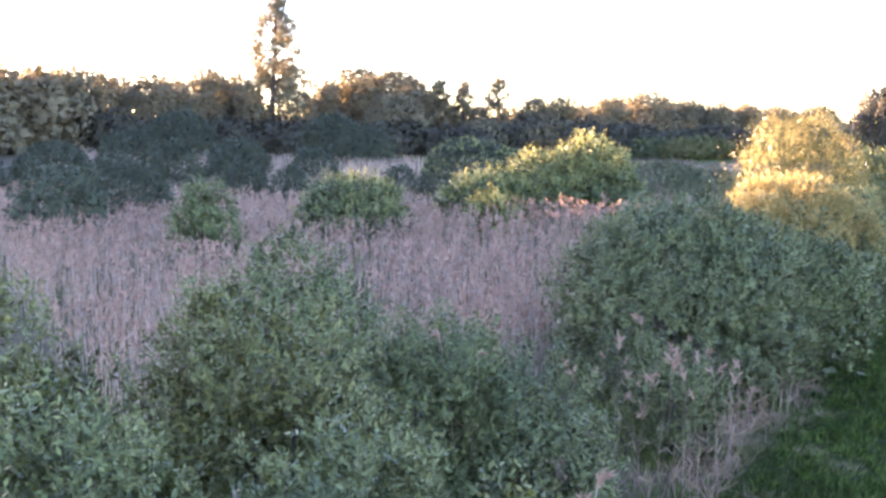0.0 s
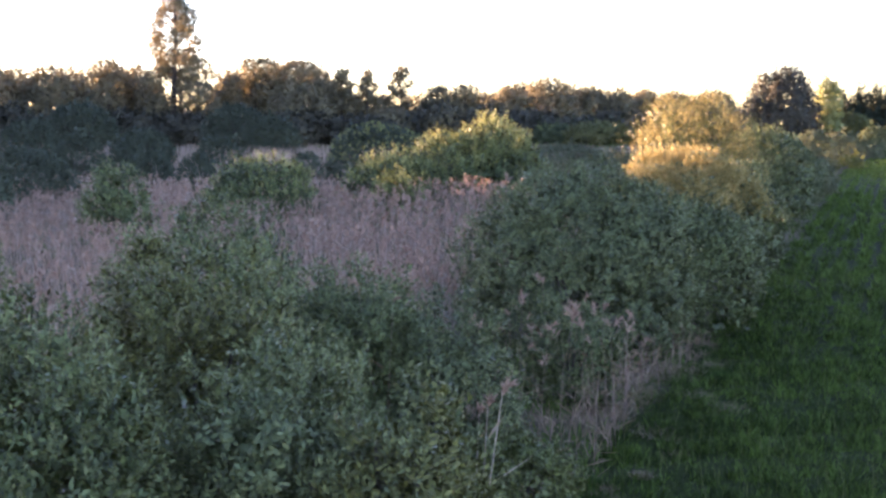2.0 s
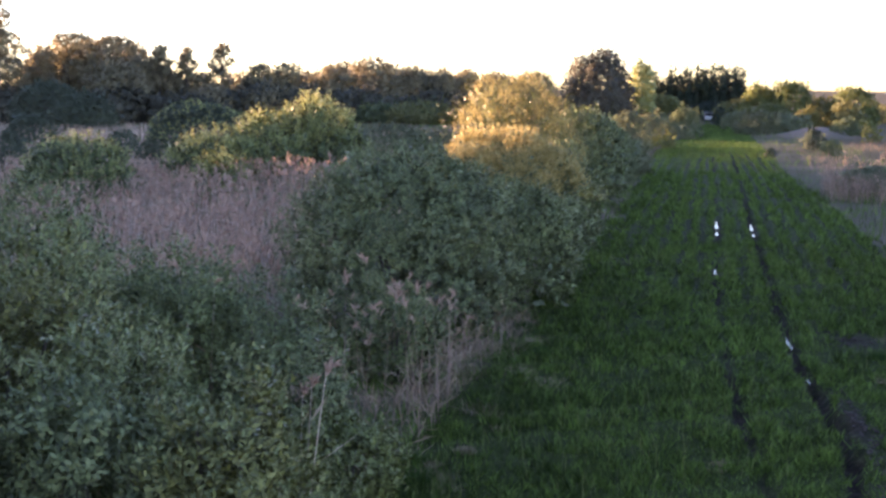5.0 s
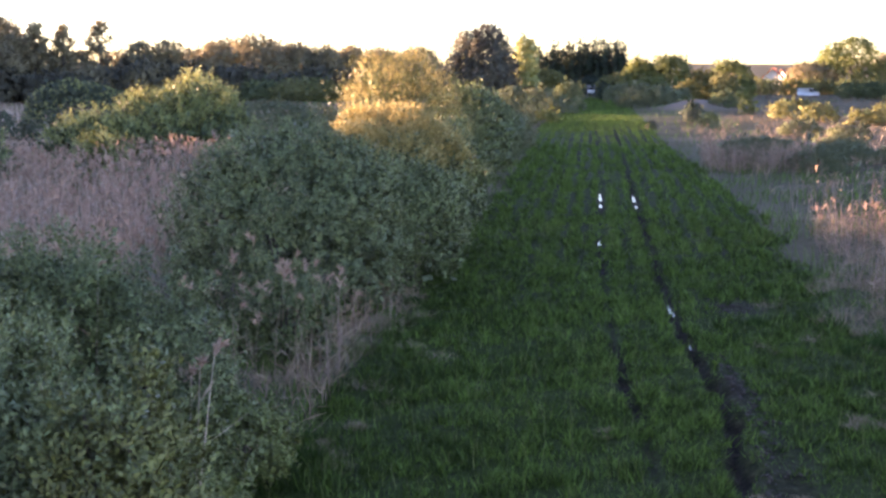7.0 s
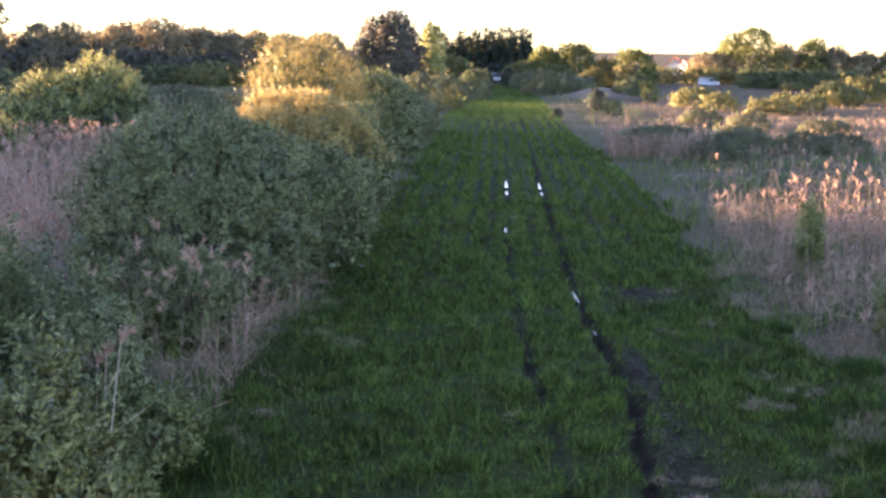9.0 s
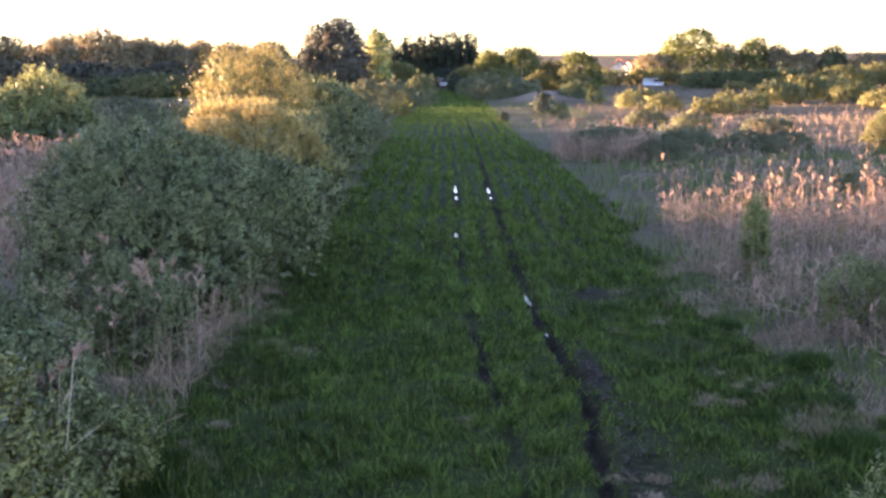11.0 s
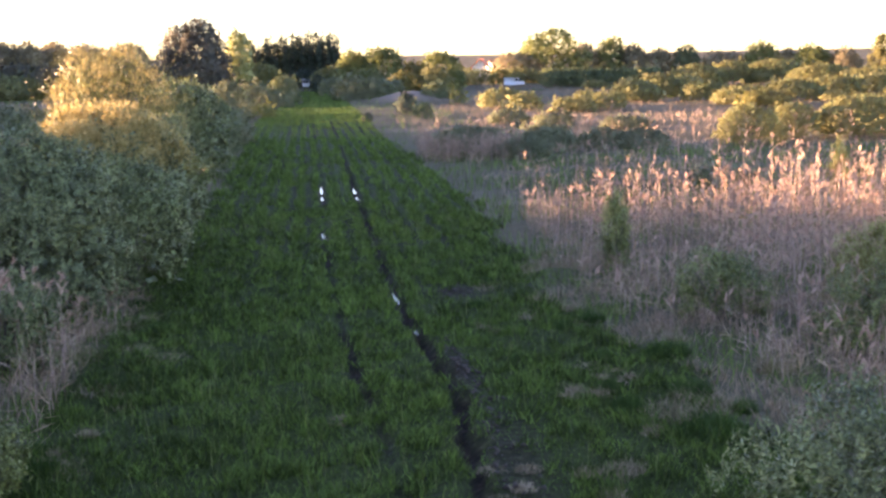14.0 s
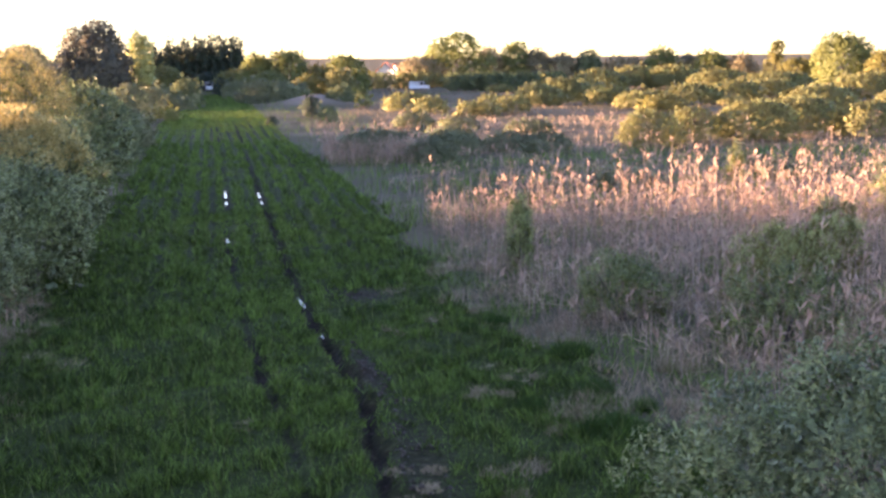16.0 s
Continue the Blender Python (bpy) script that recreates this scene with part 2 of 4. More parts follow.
def crown(lobes, sprigs, leaves, leaf, rise=0.6, inner=0.25, ragged=0.12, slim=0.46, reach=1.8, puff=11, wild=0.2, upper=0.2):
    """Leaf blades on sprigs, gathered in tufts, that sit on and in a group of egg-shaped lobes (x, y, z, rx, ry, rz)."""
    lobes = np.asarray(lobes, float)
    area = lobes[:, 3] * lobes[:, 5] + lobes[:, 4] * lobes[:, 5]
    want = max(4, sprigs // puff)
    got_p, got_d, count = [], [], 0
    while count < want:
        n = want * 2
        k = rng.choice(len(lobes), n, p=area / area.sum())
        d = unit(rng.normal(size=(n, 3)) + [0, 0, upper])
        r = np.where(rng.random(n) < inner, rng.uniform(0.5, 0.85, n), rng.uniform(0.86, 1.0, n))
        c, rad = lobes[k, :3], lobes[k, 3:]
        r = r * (1 + ragged * lumps(d * 4 + c, 1.7) + ragged * 0.7 * lumps(d * 11 + c, 4.1))
        p = c + d * rad * r[:, None]
        keep = p[:, 2] > 0.1
        for j in range(len(lobes)):
            inside = (((p - lobes[j, :3]) / lobes[j, 3:]) ** 2).sum(1) < 0.62
            keep &= ~(inside & (k != j)) | (rng.random(n) < inner * 0.3)
        got_p.append(p[keep])
        got_d.append(unit(d[keep] / rad[keep]))
        count += keep.sum()
    return sprout(np.concatenate(got_p)[:want], np.concatenate(got_d)[:want], leaves, leaf, rise, slim, reach, puff, wild)


def sprout(p, d, leaves, leaf, rise, slim, reach, puff, wild):
    """Tufts of leafy sprigs at the places p that face the ways d."""
    want = len(p)
    grow = np.repeat(rng.uniform(0.45, 1.6, want), puff)[:, None]
    off = rng.normal(size=(want * puff, 3)) * leaf * reach * 0.42 * grow
    p, d = np.repeat(p, puff, 0) + off, unit(np.repeat(d, puff, 0) + off / (leaf * reach) * (1.2 if puff > 5 else 0.6))
    p[:, 2] = np.abs(p[:, 2])
    stem = unit(d * 0.55 + np.array([0, 0, rise]) + rng.normal(size=p.shape) * 0.3)
    long = leaf * reach * rng.uniform(0.6, 1.5, len(p))
    at = np.linspace(0.1, 1, leaves)
    root = (p[:, None] + stem[:, None] * (long[:, None] * at)[:, :, None]).reshape(-1, 3)
    way = unit(np.repeat(stem, leaves, 0) * 0.6 + unit(rng.normal(size=root.shape)) * 0.9)
    size = leaf * rng.uniform(0.6, 1.25, len(root))
    out = np.repeat(unit(d + np.array([0, 0, 0.12])), leaves, 0)
    free = (rng.random(len(out)) < wild)[:, None]
    co, faces = leaf_quads(root, way, size, size * slim, np.where(free, unit(rng.normal(size=out.shape)), out))
    own = unit(np.cross(co[1::4] - co[0::4], co[2::4] - co[0::4]))
    near = leaf < 0.17
    return co, faces, np.repeat(unit(np.where(free, 0.3, 1.0) * (out if near else 0.85 * out + np.array([0, 0, 0.25])) + np.where(free, 1.0, 0.3 if near else 0.12) * own + (0.16 if near else 0.08) * rng.normal(size=own.shape)), 4, 0)


def dome(count, wide, deep, high, seeds, size, bulge, top=-0.45):
    """Places on a billowy dome that stands on the ground, and the ways that they face: an egg whose skin swells round each seed."""
    d = np.concatenate([unit(rng.normal(size=(count * 4, 3)))])
    d = d[d[:, 2] > top][:count]
    near = d @ seeds.T
    k = near.argmax(1)
    gap = math.sqrt(9.1 / len(seeds)) * 0.62
    ang = np.arccos(np.clip(near[np.arange(len(d)), k], -1, 1)) / gap
    swell = size[k] + bulge * (0.4 - np.clip(ang, 0, 1.5) ** 2)
    swell = swell + 0.25 * bulge * lumps(d * 9, 2.3)
    rad = np.array([wide, deep, high * 1.36]) * 0.5
    p = d * rad * swell[:, None] + [0, 0, 0.32 * high]
    side = unit(d - seeds[k]) * np.clip(ang, 0, 1)[:, None]
    return p, unit(unit(d / rad) + 2.2 * bulge ** 0.5 * side * 0.7)


def together(a, b):
    return np.concatenate([a[0], b[0]]), np.concatenate([a[1], b[1] + len(a[0])]), np.concatenate([a[2], b[2]])


def foliage(name, leaves, mat):
    co, faces, normals = leaves
    return mesh(name, co, faces, mat, normals=normals)


def bush(x, y, wide, deep, high, label, leafmat=WILLOW, cover=1.0, leaves=6, lobes=26, rise=0.6, bulge=0.11, ragged=0.05, turn=0.0, group="", category="bush", name="willow_bush", leaf=0.0, heart=1.0, tips=0.16, wild=0.16, tipmat=SHOOT, crest=0.25, slim=0.42, reach=1.8):
    """A rounded shrub: several stems from one root under a dome of billows of leaves, with pale young shoots that also
    paint light on its crest.
    """
    top = new(name)
    top.matrix_world = pose(x, y, 0, 0, 0, turn)
    far = math.hypot(x, y)
    if far > 62:
        leafmat = AFAR[leafmat] if leafmat in AFAR else leafmat
    leaf = leaf or min(0.40, max(0.078, (0.0034 if far < 62 else 0.0025) * far))
    puff = 12 if far < 20 else 9 if far < 62 else 1
    if far > 62:
        leaves, cover, lobes, bulge, wild = 3, cover * 0.85, min(lobes, 14), min(bulge, 0.045), min(wild, 0.07)
    a, b, c = wide / 2, deep / 2, high * 0.68
    area = 9.1 * (((a * b) ** 1.6 + (a * c) ** 1.6 + (b * c) ** 1.6) / 3) ** 0.625
    sprigs = int(cover * 1.5 * area / (leaves * leaf * leaf * slim * 0.5))
    i = np.arange(lobes) + 0.5
    z = 1 - 1.42 * i / lobes
    seeds = np.stack([np.cos(i * 2.39996) * np.sqrt(1 - z * z), np.sin(i * 2.39996) * np.sqrt(1 - z * z), z], 1)
    seeds = unit(seeds + rng.normal(size=seeds.shape) * 0.16)
    size = 0.93 + rng.uniform(-1, 1, lobes) * ragged
    p, d = dome(max(6, sprigs // puff), wide, deep, high, seeds, size, bulge)
    p = (p - [0, 0, 0.32 * high]) * (1 - (0.30 if far < 62 else 0.14) * rng.random((len(p), 1)) ** 1.3) + [0, 0, 0.32 * high]
    leafage = sprout(p, d, leaves, leaf, rise, slim, reach if far < 62 else 0.7, puff, wild)
    if heart:
        q, e = dome(max(6, sprigs // (180 // leaves)), wide * (0.76 if far < 62 else 0.86), deep * (0.76 if far < 62 else 0.86), high * (0.82 if far < 62 else 0.9), seeds, size, bulge)
        leafage = together(leafage, sprout(q, e, 3, leaf * (1.4 if far < 20 else 2.0), 0.2, 0.6, 1.0, 3 if far < 20 else 2, 0.0))
    part("crown", foliage("crown", leafage, leafmat), top)
    if tips:
        # shoots only on the upper crown: their pale colour also imitates light from above
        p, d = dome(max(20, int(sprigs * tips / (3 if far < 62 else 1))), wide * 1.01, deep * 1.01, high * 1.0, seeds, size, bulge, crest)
        part("lit_young_growth", foliage("lit_young_growth", sprout(p, d, 6, leaf * 0.85, 1.3, 0.34, 2.0 if far < 62 else 0.7, 3 if far < 62 else 1, 0.85), tipmat), top, "pale young shoots, also standing in for light on the crown")["kind"] = "stuff"
    lines = []
    for i in range(4):
        a = rng.uniform(0, 6.28)
        r = rng.uniform(0.10, 0.30)
        end = np.array([math.cos(a) * wide * r, math.sin(a) * deep * r, high * rng.uniform(0.6, 0.85)])
        lines.append(([(end[0] * 0.1, end[1] * 0.1, -0.05), end * [0.45, 0.45, 0.5], end], [high * 0.014, high * 0.010, high * 0.004]))
    for line in lines:
        part("stem", mesh("stem", *tubes([line]), BARK), top)
    return tagged(top, label, category, group)


def tree(x, y, wide, high, label="broad dark deciduous tree at the edge of the wood", leafmat=WOOD_LEAF, leaf=0.45, wild=0.15, clear=0.03, open_=0.0, group="wood behind the meadow", lean=0.0, lobes=13):
    """A tree with a tapered trunk, limbs and a crown of many clumps with gaps."""
    leafmat = AFAR[leafmat] if leafmat in AFAR else leafmat
    top = new("tree")
    top.matrix_world = pose(x, y, 0)
    sprigs = int(2.0 * math.pi * wide * 0.5 * high * (1 - 0.6 * clear) / (3 * leaf * leaf * 0.37) * (1.4 - 0.4 * open_))
    egg, limbs = [], []
    trunk = [(0, 0, -0.1), (lean * 0.3, 0.0, high * 0.35), (lean * 0.7, 0.1, high * 0.65), (lean, 0, high * 0.93)]
    limbs.append((trunk, [high * 0.022, high * 0.017, high * 0.010, high * 0.003]))
    n = lobes
    for i in range(n):
        z = clear + (1 - clear) * (i + 0.5) / n
        r = math.sin(min(1, (z - clear) / (1 - clear) * 0.86 + 0.22) * math.pi) ** 0.6
        a = i * 2.4 + rng.uniform(-0.5, 0.5)
        s = rng.uniform(0.15, 0.27) * (1 - 0.42 * open_)
        c = (math.cos(a) * wide * (0.5 * r - s * 0.7) + lean * z, math.sin(a) * wide * (0.5 * r - s * 0.7), min(high * z, high - wide * s * 0.8))
        egg.append((*c, wide * s, wide * s, max(high * 0.05, wide * s * 0.75)))
        limbs.append(([(lean * z * 0.8, 0, max(0.3, c[2] - wide * 0.18)), c], [high * 0.007, high * 0.002]))
    part("trunk", mesh("trunk", *tubes(limbs), BARK), top)
    if open_ < 0.25:
        seeds = unit(rng.normal(size=(22, 3)) + [0, 0, 0.25])
        p, d = dome(int(sprigs * 0.95), wide, wide, high * (1 - clear), seeds, 0.96 + rng.uniform(-0.06, 0.06, 22), 0.10)
        p = (p - [0, 0, 0.3 * high]) * (1 - 0.2 * rng.random((len(p), 1)) ** 2) + [0, 0, 0.3 * high + clear * high]
        leafage = sprout(p, d, 3, leaf, 0.3, 0.7, 0.9, 1, wild)
        q, e = dome(int(sprigs * 0.13), wide * 0.8, wide * 0.8, high * 0.84 * (1 - clear), seeds, np.full(22, 0.95), 0.1)
        leafage = together(leafage, sprout(q + [0, 0, clear * high], e, 3, leaf * 1.9, 0.1, 0.8, 0.6, 1, 0.0))
    else:
        leafage = crown(egg, int(sprigs * 1.3), 3, leaf, 0.3, 0.3, 0.10, 0.7, 1.0, 2, wild)
    part("crown", foliage("crown", leafage, leafmat), top)
    return tagged(top, label, "tree", group)


def conifer(x, y, wide, high):
    top = new("spruce_tree")
    top.matrix_world = pose(x, y, 0)
    egg = []
    for i in range(8):
        z = 0.12 + 0.83 * i / 7
        r = wide * 0.5 * (1 - 0.93 * i / 7)
        egg.append((rng.uniform(-0.1, 0.1), 0, high * z, r, r, high * 0.09))
    part("trunk", mesh("trunk", *tubes([([(0, 0, -0.1), (0, 0, high * 0.96)], [0.18, 0.03])]), BARK), top)
    part("crown", foliage("crown", crown(egg, 640, 3, 0.48, -0.1, 0.3, 0.08, 0.6, 0.8, 3, 0.1), NEEDLE), top)
    return tagged(top, "slender dark conifer in a far plantation", "conifer", "conifer plantation")


# ---- the ground ----
RUT_Y = np.array([5.0, 15.3, 18.8, 20.9, 22.3, 27.8, 35.9, 38.6, 51.8, 69.6, 97.6, 125.0])
RUT_L = np.array([1.20, 1.00, 0.87, 0.70, 0.62, 0.40, 0.28, 0.26, 0.37, 0.34, 0.26, 0.2])
RUT_R = np.array([1.80, 2.03, 2.25, 2.24, 2.14, 1.86, 1.84, 1.82, 1.78, 1.84, 1.90, 1.9])
EDGE_Y = np.array([0.0, 16.0, 22.0, 27.0, 33.0, 45.0, 60.0, 95.0, 118.0, 160.0, 222.0])
EDGE_L = np.array([-4.4, -4.6, -4.5, -4.2, -4.2, -4.2, -4.1, -4.7, -5.0, -3.0, -1.5])
EDGE_R = np.array([7.0, 6.7, 6.3, 5.4, 5.7, 6.2, 6.0, 5.2, 5.4, 5.0, 4.5])
LINES = (-2.6, -1.7, -0.85, -0.3, 1.0, 2.5, 3.2, 4.1)


PUDDLES = ((0.36, 53.2, 0.115, 3.2), (0.36, 50.0, 0.11, 1.3), (0.27, 39.2, 0.12, 1.1), (1.78, 52.6, 0.105, 2.4), (1.78, 49.8, 0.10, 0.9), (1.86, 28.3, 0.08, 1.5, 3), (2.02, 24.6, 0.05, 0.4, 5))


def field_shape(x, y):
    """Height, mown grass, mud with mow-line shade, and sand of the ground at the places x, y."""
    wob = lumps(np.stack([x * 0.9, y * 0.5, x * 0 + 1], -1), 0.6)
    left, right = np.interp(y, EDGE_Y, EDGE_L), np.interp(y, EDGE_Y, EDGE_R)
    edge = np.minimum(x - left, right - x) + 0.35 * wob
    grass = np.clip(edge / 0.5 + 0.5, 0, 1) * np.clip((225 - y) / 4, 0, 1)
    z = 0.05 * lumps(np.stack([x * 0.6, y * 0.35, x * 0], -1), 2.0) + 0.02 * lumps(np.stack([x * 3, y * 2.1, x * 0], -1), 1.0)
    mud = np.zeros_like(x)
    for line, w, on in ((RUT_R, 0.12, 1.0), (RUT_L, 0.10, 0.7)):
        d = np.abs(x - np.interp(y, RUT_Y, line) - 0.03 * np.sin(y * 1.7) - 0.02 * np.sin(y * 5.3)) * (1 + 0.3 * np.sin(y * 2.9 + w * 50) + 0.2 * np.sin(y * 7.1))
        worn = on * np.clip(0.7 + 0.6 * np.sin(y * 0.45 + w * 40) + 0.35 * np.sin(y * 1.9) + 0.3 * (y < 24) * (on == 1), 0.8 if on == 1 else 0.3, 1) * np.clip((118 - y) / 12, 0, 1)
        prof = np.exp(-((d / w) ** 4)) * worn
        z -= 0.20 * prof
        z += 0.05 * np.exp(-(((d - 0.3) / 0.12) ** 2)) * worn
        mud = np.maximum(mud, np.clip(prof * 1.4, 0, 1))
    for px, py, wide, long, *_ in PUDDLES:
        near = np.exp(-(((x - px) / (wide * 0.5 + 0.10)) ** 4) - ((y - py + long * 0.25) / (long * 0.85)) ** 4)
        z = z * (1 - near) - 0.06 * near
        mud = np.maximum(mud, np.clip(near * 1.5, 0, 1))
    # mow lines: shade between the grass rows is tinted in as mud
    for k, line in enumerate(LINES):
        d = np.abs(x - line - 0.08 * np.sin(y * 0.11 + k))
        prof = np.exp(-((d / 0.13) ** 2)) * np.clip((y - 24) / 14, 0, 1) * np.clip((122 - y) / 10, 0, 1) * np.clip(0.85 + 0.4 * np.sin(y * 0.2 + k * 1.9), 0, 1)
        z -= 0.08 * prof
        mud = np.maximum(mud, 0.45 * prof)
    spill = np.exp(-(((x - 2.75) / 0.5) ** 2) - ((y - 15.0) / 2.6) ** 2)
    spill = np.maximum(spill, 0.8 * np.exp(-(((x - 3.3) / 0.7) ** 2) - ((y - 28.8) / 0.8) ** 2))
    spill = np.maximum(spill, 0.9 * np.exp(-(((x - 2.55) / 0.25) ** 2) - ((y - 21.0) / 1.6) ** 2))
    mud = np.maximum(mud, np.clip(spill * 1.3 * (0.75 + 0.5 * wob), 0, 1))
    hill = np.exp(-(((x - 13.5) / 4.2) ** 2) - ((y - 168) / 4.0) ** 2)
    z += 1.5 * hill
    far = np.clip((np.hypot(x, y) - 900) / 1800, 0, 1)
    z += far * 14 * (0.6 + 0.4 * lumps(np.stack([x * 0.002, y * 0.002, x * 0], -1), 0.3))
    return z, grass, mud, np.clip(hill * 2, 0, 1)


def spread(lo, hi, fine, reach):
    core = np.arange(lo, hi, fine)
    grow = fine * np.cumsum(1.12 ** np.arange(1, 90))
    grow = grow[grow < reach]
    return np.concatenate([lo - grow[::-1], core, hi + grow])


gx, gy = spread(-6.5, 9.0, 0.12, 3000), spread(9.0, 60.0, 0.22, 3000)
X, Y = np.meshgrid(gx, gy)
GZ, GRASS_W, MUD_SHADE_W, SAND_W = field_shape(X.ravel(), Y.ravel())
nx, ny = len(gx), len(gy)
i0 = (np.arange(ny - 1)[:, None] * nx + np.arange(nx - 1)).ravel()
ground_me = mesh("ground", np.stack([X.ravel(), Y.ravel(), GZ], 1), np.stack([i0, i0 + 1, i0 + nx + 1, i0 + nx], 1), EARTH, True)
cover = ground_me.color_attributes.new("cover", "FLOAT_COLOR", "POINT")
cover.data.foreach_set("color", np.stack([GRASS_W, MUD_SHADE_W, SAND_W, np.ones_like(GZ)], 1).ravel().astype(np.float32))
tagged(new("ground", ground_me), "flat wet meadow with a mown grassy track", "ground", kind="structure")


def puddle(x, y, wide, long, turn=0.0):
    a = np.linspace(0, 2 * math.pi, 15)[:-1]
    r = 1 + 0.25 * np.sin(a * 3 + x * 9) + 0.15 * np.sin(a * 5 + y)
    co = np.stack([np.cos(a) * wide / 2 * r, np.sin(a) * long / 2 * r, a * 0], 1)
    ob = new("puddle", mesh("puddle", np.concatenate([co, [[0, 0, 0]]]), [(i, (i + 1) % 14, 14) for i in range(14)], WATER))
    ob.matrix_world = pose(x, y, -0.022, 0, 0, turn)
    tagged(ob, "narrow puddle of still water in a wheel rut", "puddle", "puddles in the wheel ruts", "structure")


for spot in PUDDLES:
    puddle(*spot)

# ---- woods ----
tree(-133.1, 185.4, 13.4, 14.5, clear=0.05, open_=0)
tree(-132.3, 190.8, 9.6, 14.2, clear=0.05, open_=0)
tree(-119.4, 187.4, 16.1, 15.2, clear=0.22, open_=0.3)
tree(-110.2, 197.6, 11.9, 15.1, clear=0.25, open_=0.35)
tree(-104.3, 203.0, 14.6, 14.6, clear=0.3, open_=0.3)
tree(-98.0, 191.6, 12.8, 10.3, clear=0, open_=0)
tree(-94.6, 201.1, 4.8, 12.9, clear=0.4, open_=0.7)
tree(-91.7, 205.7, 4.7, 12.7, clear=0.4, open_=0.8)
tree(-87.2, 210.9, 5.0, 13.5, clear=0.3, open_=0.7)
tree(-78.8, 207.8, 7.7, 9.8, clear=0.25, open_=0.6)
tree(-74.0, 209.5, 8.2, 10.0, clear=0.1, open_=0.3)
tree(-68.6, 219.8, 8.8, 10.4, clear=0.05, open_=0)
tree(-63.4, 227.6, 13.3, 11.8, clear=0.05, open_=0)
tree(-57.0, 233.4, 7.4, 10.2, clear=0.05, open_=0)
tree(-51.4, 234.7, 8.0, 9.7, clear=0.05, open_=0)
tree(-47.5, 241.6, 8.7, 9.3, clear=0.05, open_=0)
tree(-41.6, 246.8, 8.8, 8.9, clear=0.05, open_=0)
tree(-35.7, 253.7, 11.5, 9.5, clear=0.05, open_=0.1)
tree(-83.7, 198.3, 12.0, 5.9, clear=0, open_=0)
tree(-74.3, 201.0, 14.2, 6.4, clear=0, open_=0)
tree(-139.6, 176.7, 13.8, 13.5, clear=0.05, open_=0)
tree(-147.6, 170.1, 13.2, 14.2, clear=0.05, open_=0)
tree(-152.9, 161.3, 12.5, 14.0, clear=0.05, open_=0)
tree(-158.1, 153.3, 11.9, 12.9, clear=0.05, open_=0)
tree(-118.4, 183.3, 8.4, 27.71, "very tall slim tree with an airy crown above the wood", leaf=0.36, clear=0.42, open_=1.0, lean=1.2, lobes=26)

for x, y, w, h in ((-160.8, 178.5, 10.7, 13.7), (-153.6, 184.7, 12.1, 14.0), (-147.1, 192.4, 11.5, 14.0), (-141.6, 199.0, 10.7, 14.5), (-137.1, 202.1, 9.7, 14.1), (-121.7, 207.1, 8.6, 12.1), (-119.2, 208.6, 11.8, 14.6), (-115.3, 213.0, 11.4, 14.9), (-106.9, 215.1, 11.5, 14.0), (-101.4, 215.6, 8.9, 10.4), (-94.3, 216.6, 10.2, 8.7), (-86.9, 219.7, 9.0, 8.6), (-80.8, 222.0, 9.0, 9.2), (-76.0, 227.9, 9.2, 9.2), (-72.6, 237.4, 13.6, 11.2), (-64.4, 241.8, 10.9, 10.8), (-58.6, 247.4, 11.2, 10.1), (-51.5, 253.0, 11.3, 9.4), (-45.3, 258.3, 11.4, 9.2), (-37.7, 263.6, 11.5, 8.9)):
    tree(x, y, w, h, clear=0.0, leaf=0.55)
for k in range(30):
    f = k / 29
    tree(-175 + 145 * f + rng.uniform(-1.5, 1.5), 148 + 86 * f - 8 * math.sin(f * 3.1) + rng.uniform(-3, 3), rng.uniform(9, 13), rng.uniform(5.0, 7.5) * (1 - 0.2 * f), "low dark understorey tree below the wood", UNDER_LEAF, leaf=0.7, clear=0.0)
WEST = "broad dark tree added west of the meadow to shade it"
# unseen rows added as sun blockers; heights set where evening light gets through
for k, y in enumerate(np.arange(-10.0, 104.0, 4.0)):
    h = float(np.interp(y, [-10, 53, 57, 61, 65, 67, 74, 78, 82, 88, 104], [15.5, 14.6, 13.0, 12.0, 10.8, 9.9, 10.3, 11.3, 11.9, 12.8, 13.6]))
    for back in (0.0, 5.0, 10.0):
        tree(-110.0 - back + rng.uniform(-1, 1), y + 0.24 * back, 7.5, h + 0.09 * back + rng.uniform(-0.2, 0.2), WEST, leaf=1.2, wild=0.1, clear=0.0, group="trees along the western edge")
# rows added further back keep the low sun off the far track
for k in range(18):
    tree(-142.0 - 5 * (k % 2) + rng.uniform(-2, 2), 100.0 + 3.7 * k, 9, (14.6 if k < 11 else 13.4) + rng.uniform(-0.3, 0.3), WEST, leaf=1.0, clear=0.0, group="trees along the western edge")

tree(-17.8, 198.8, 11.4, 12.38, "broad round-topped dark tree beside the track's end", PINE_LEAF, clear=0.03, open_=-1.0, group="", leaf=0.4, wild=0.03)
tree(-11.2, 204.2, 4.0, 11.1, "slim yellow-green tree beside a broad dark one", TIP, clear=0.2, group="", leaf=0.4)
for k in range(32):
    conifer(-13.5 + 0.67 * k + rng.uniform(-0.25, 0.25), 298 + 4 * (k % 3), rng.uniform(1.7, 2.3), rng.uniform(9.6, 12.6) if k > 4 else rng.uniform(8.2, 10.4))
HEDGE = "sunlit rounded tree in the far hedgerow"
tree(7.7, 221.4, 6.6, 7.17, HEDGE, FRESH, clear=0, open_=0.0, group="far hedgerow", leaf=0.42, wild=0.15)
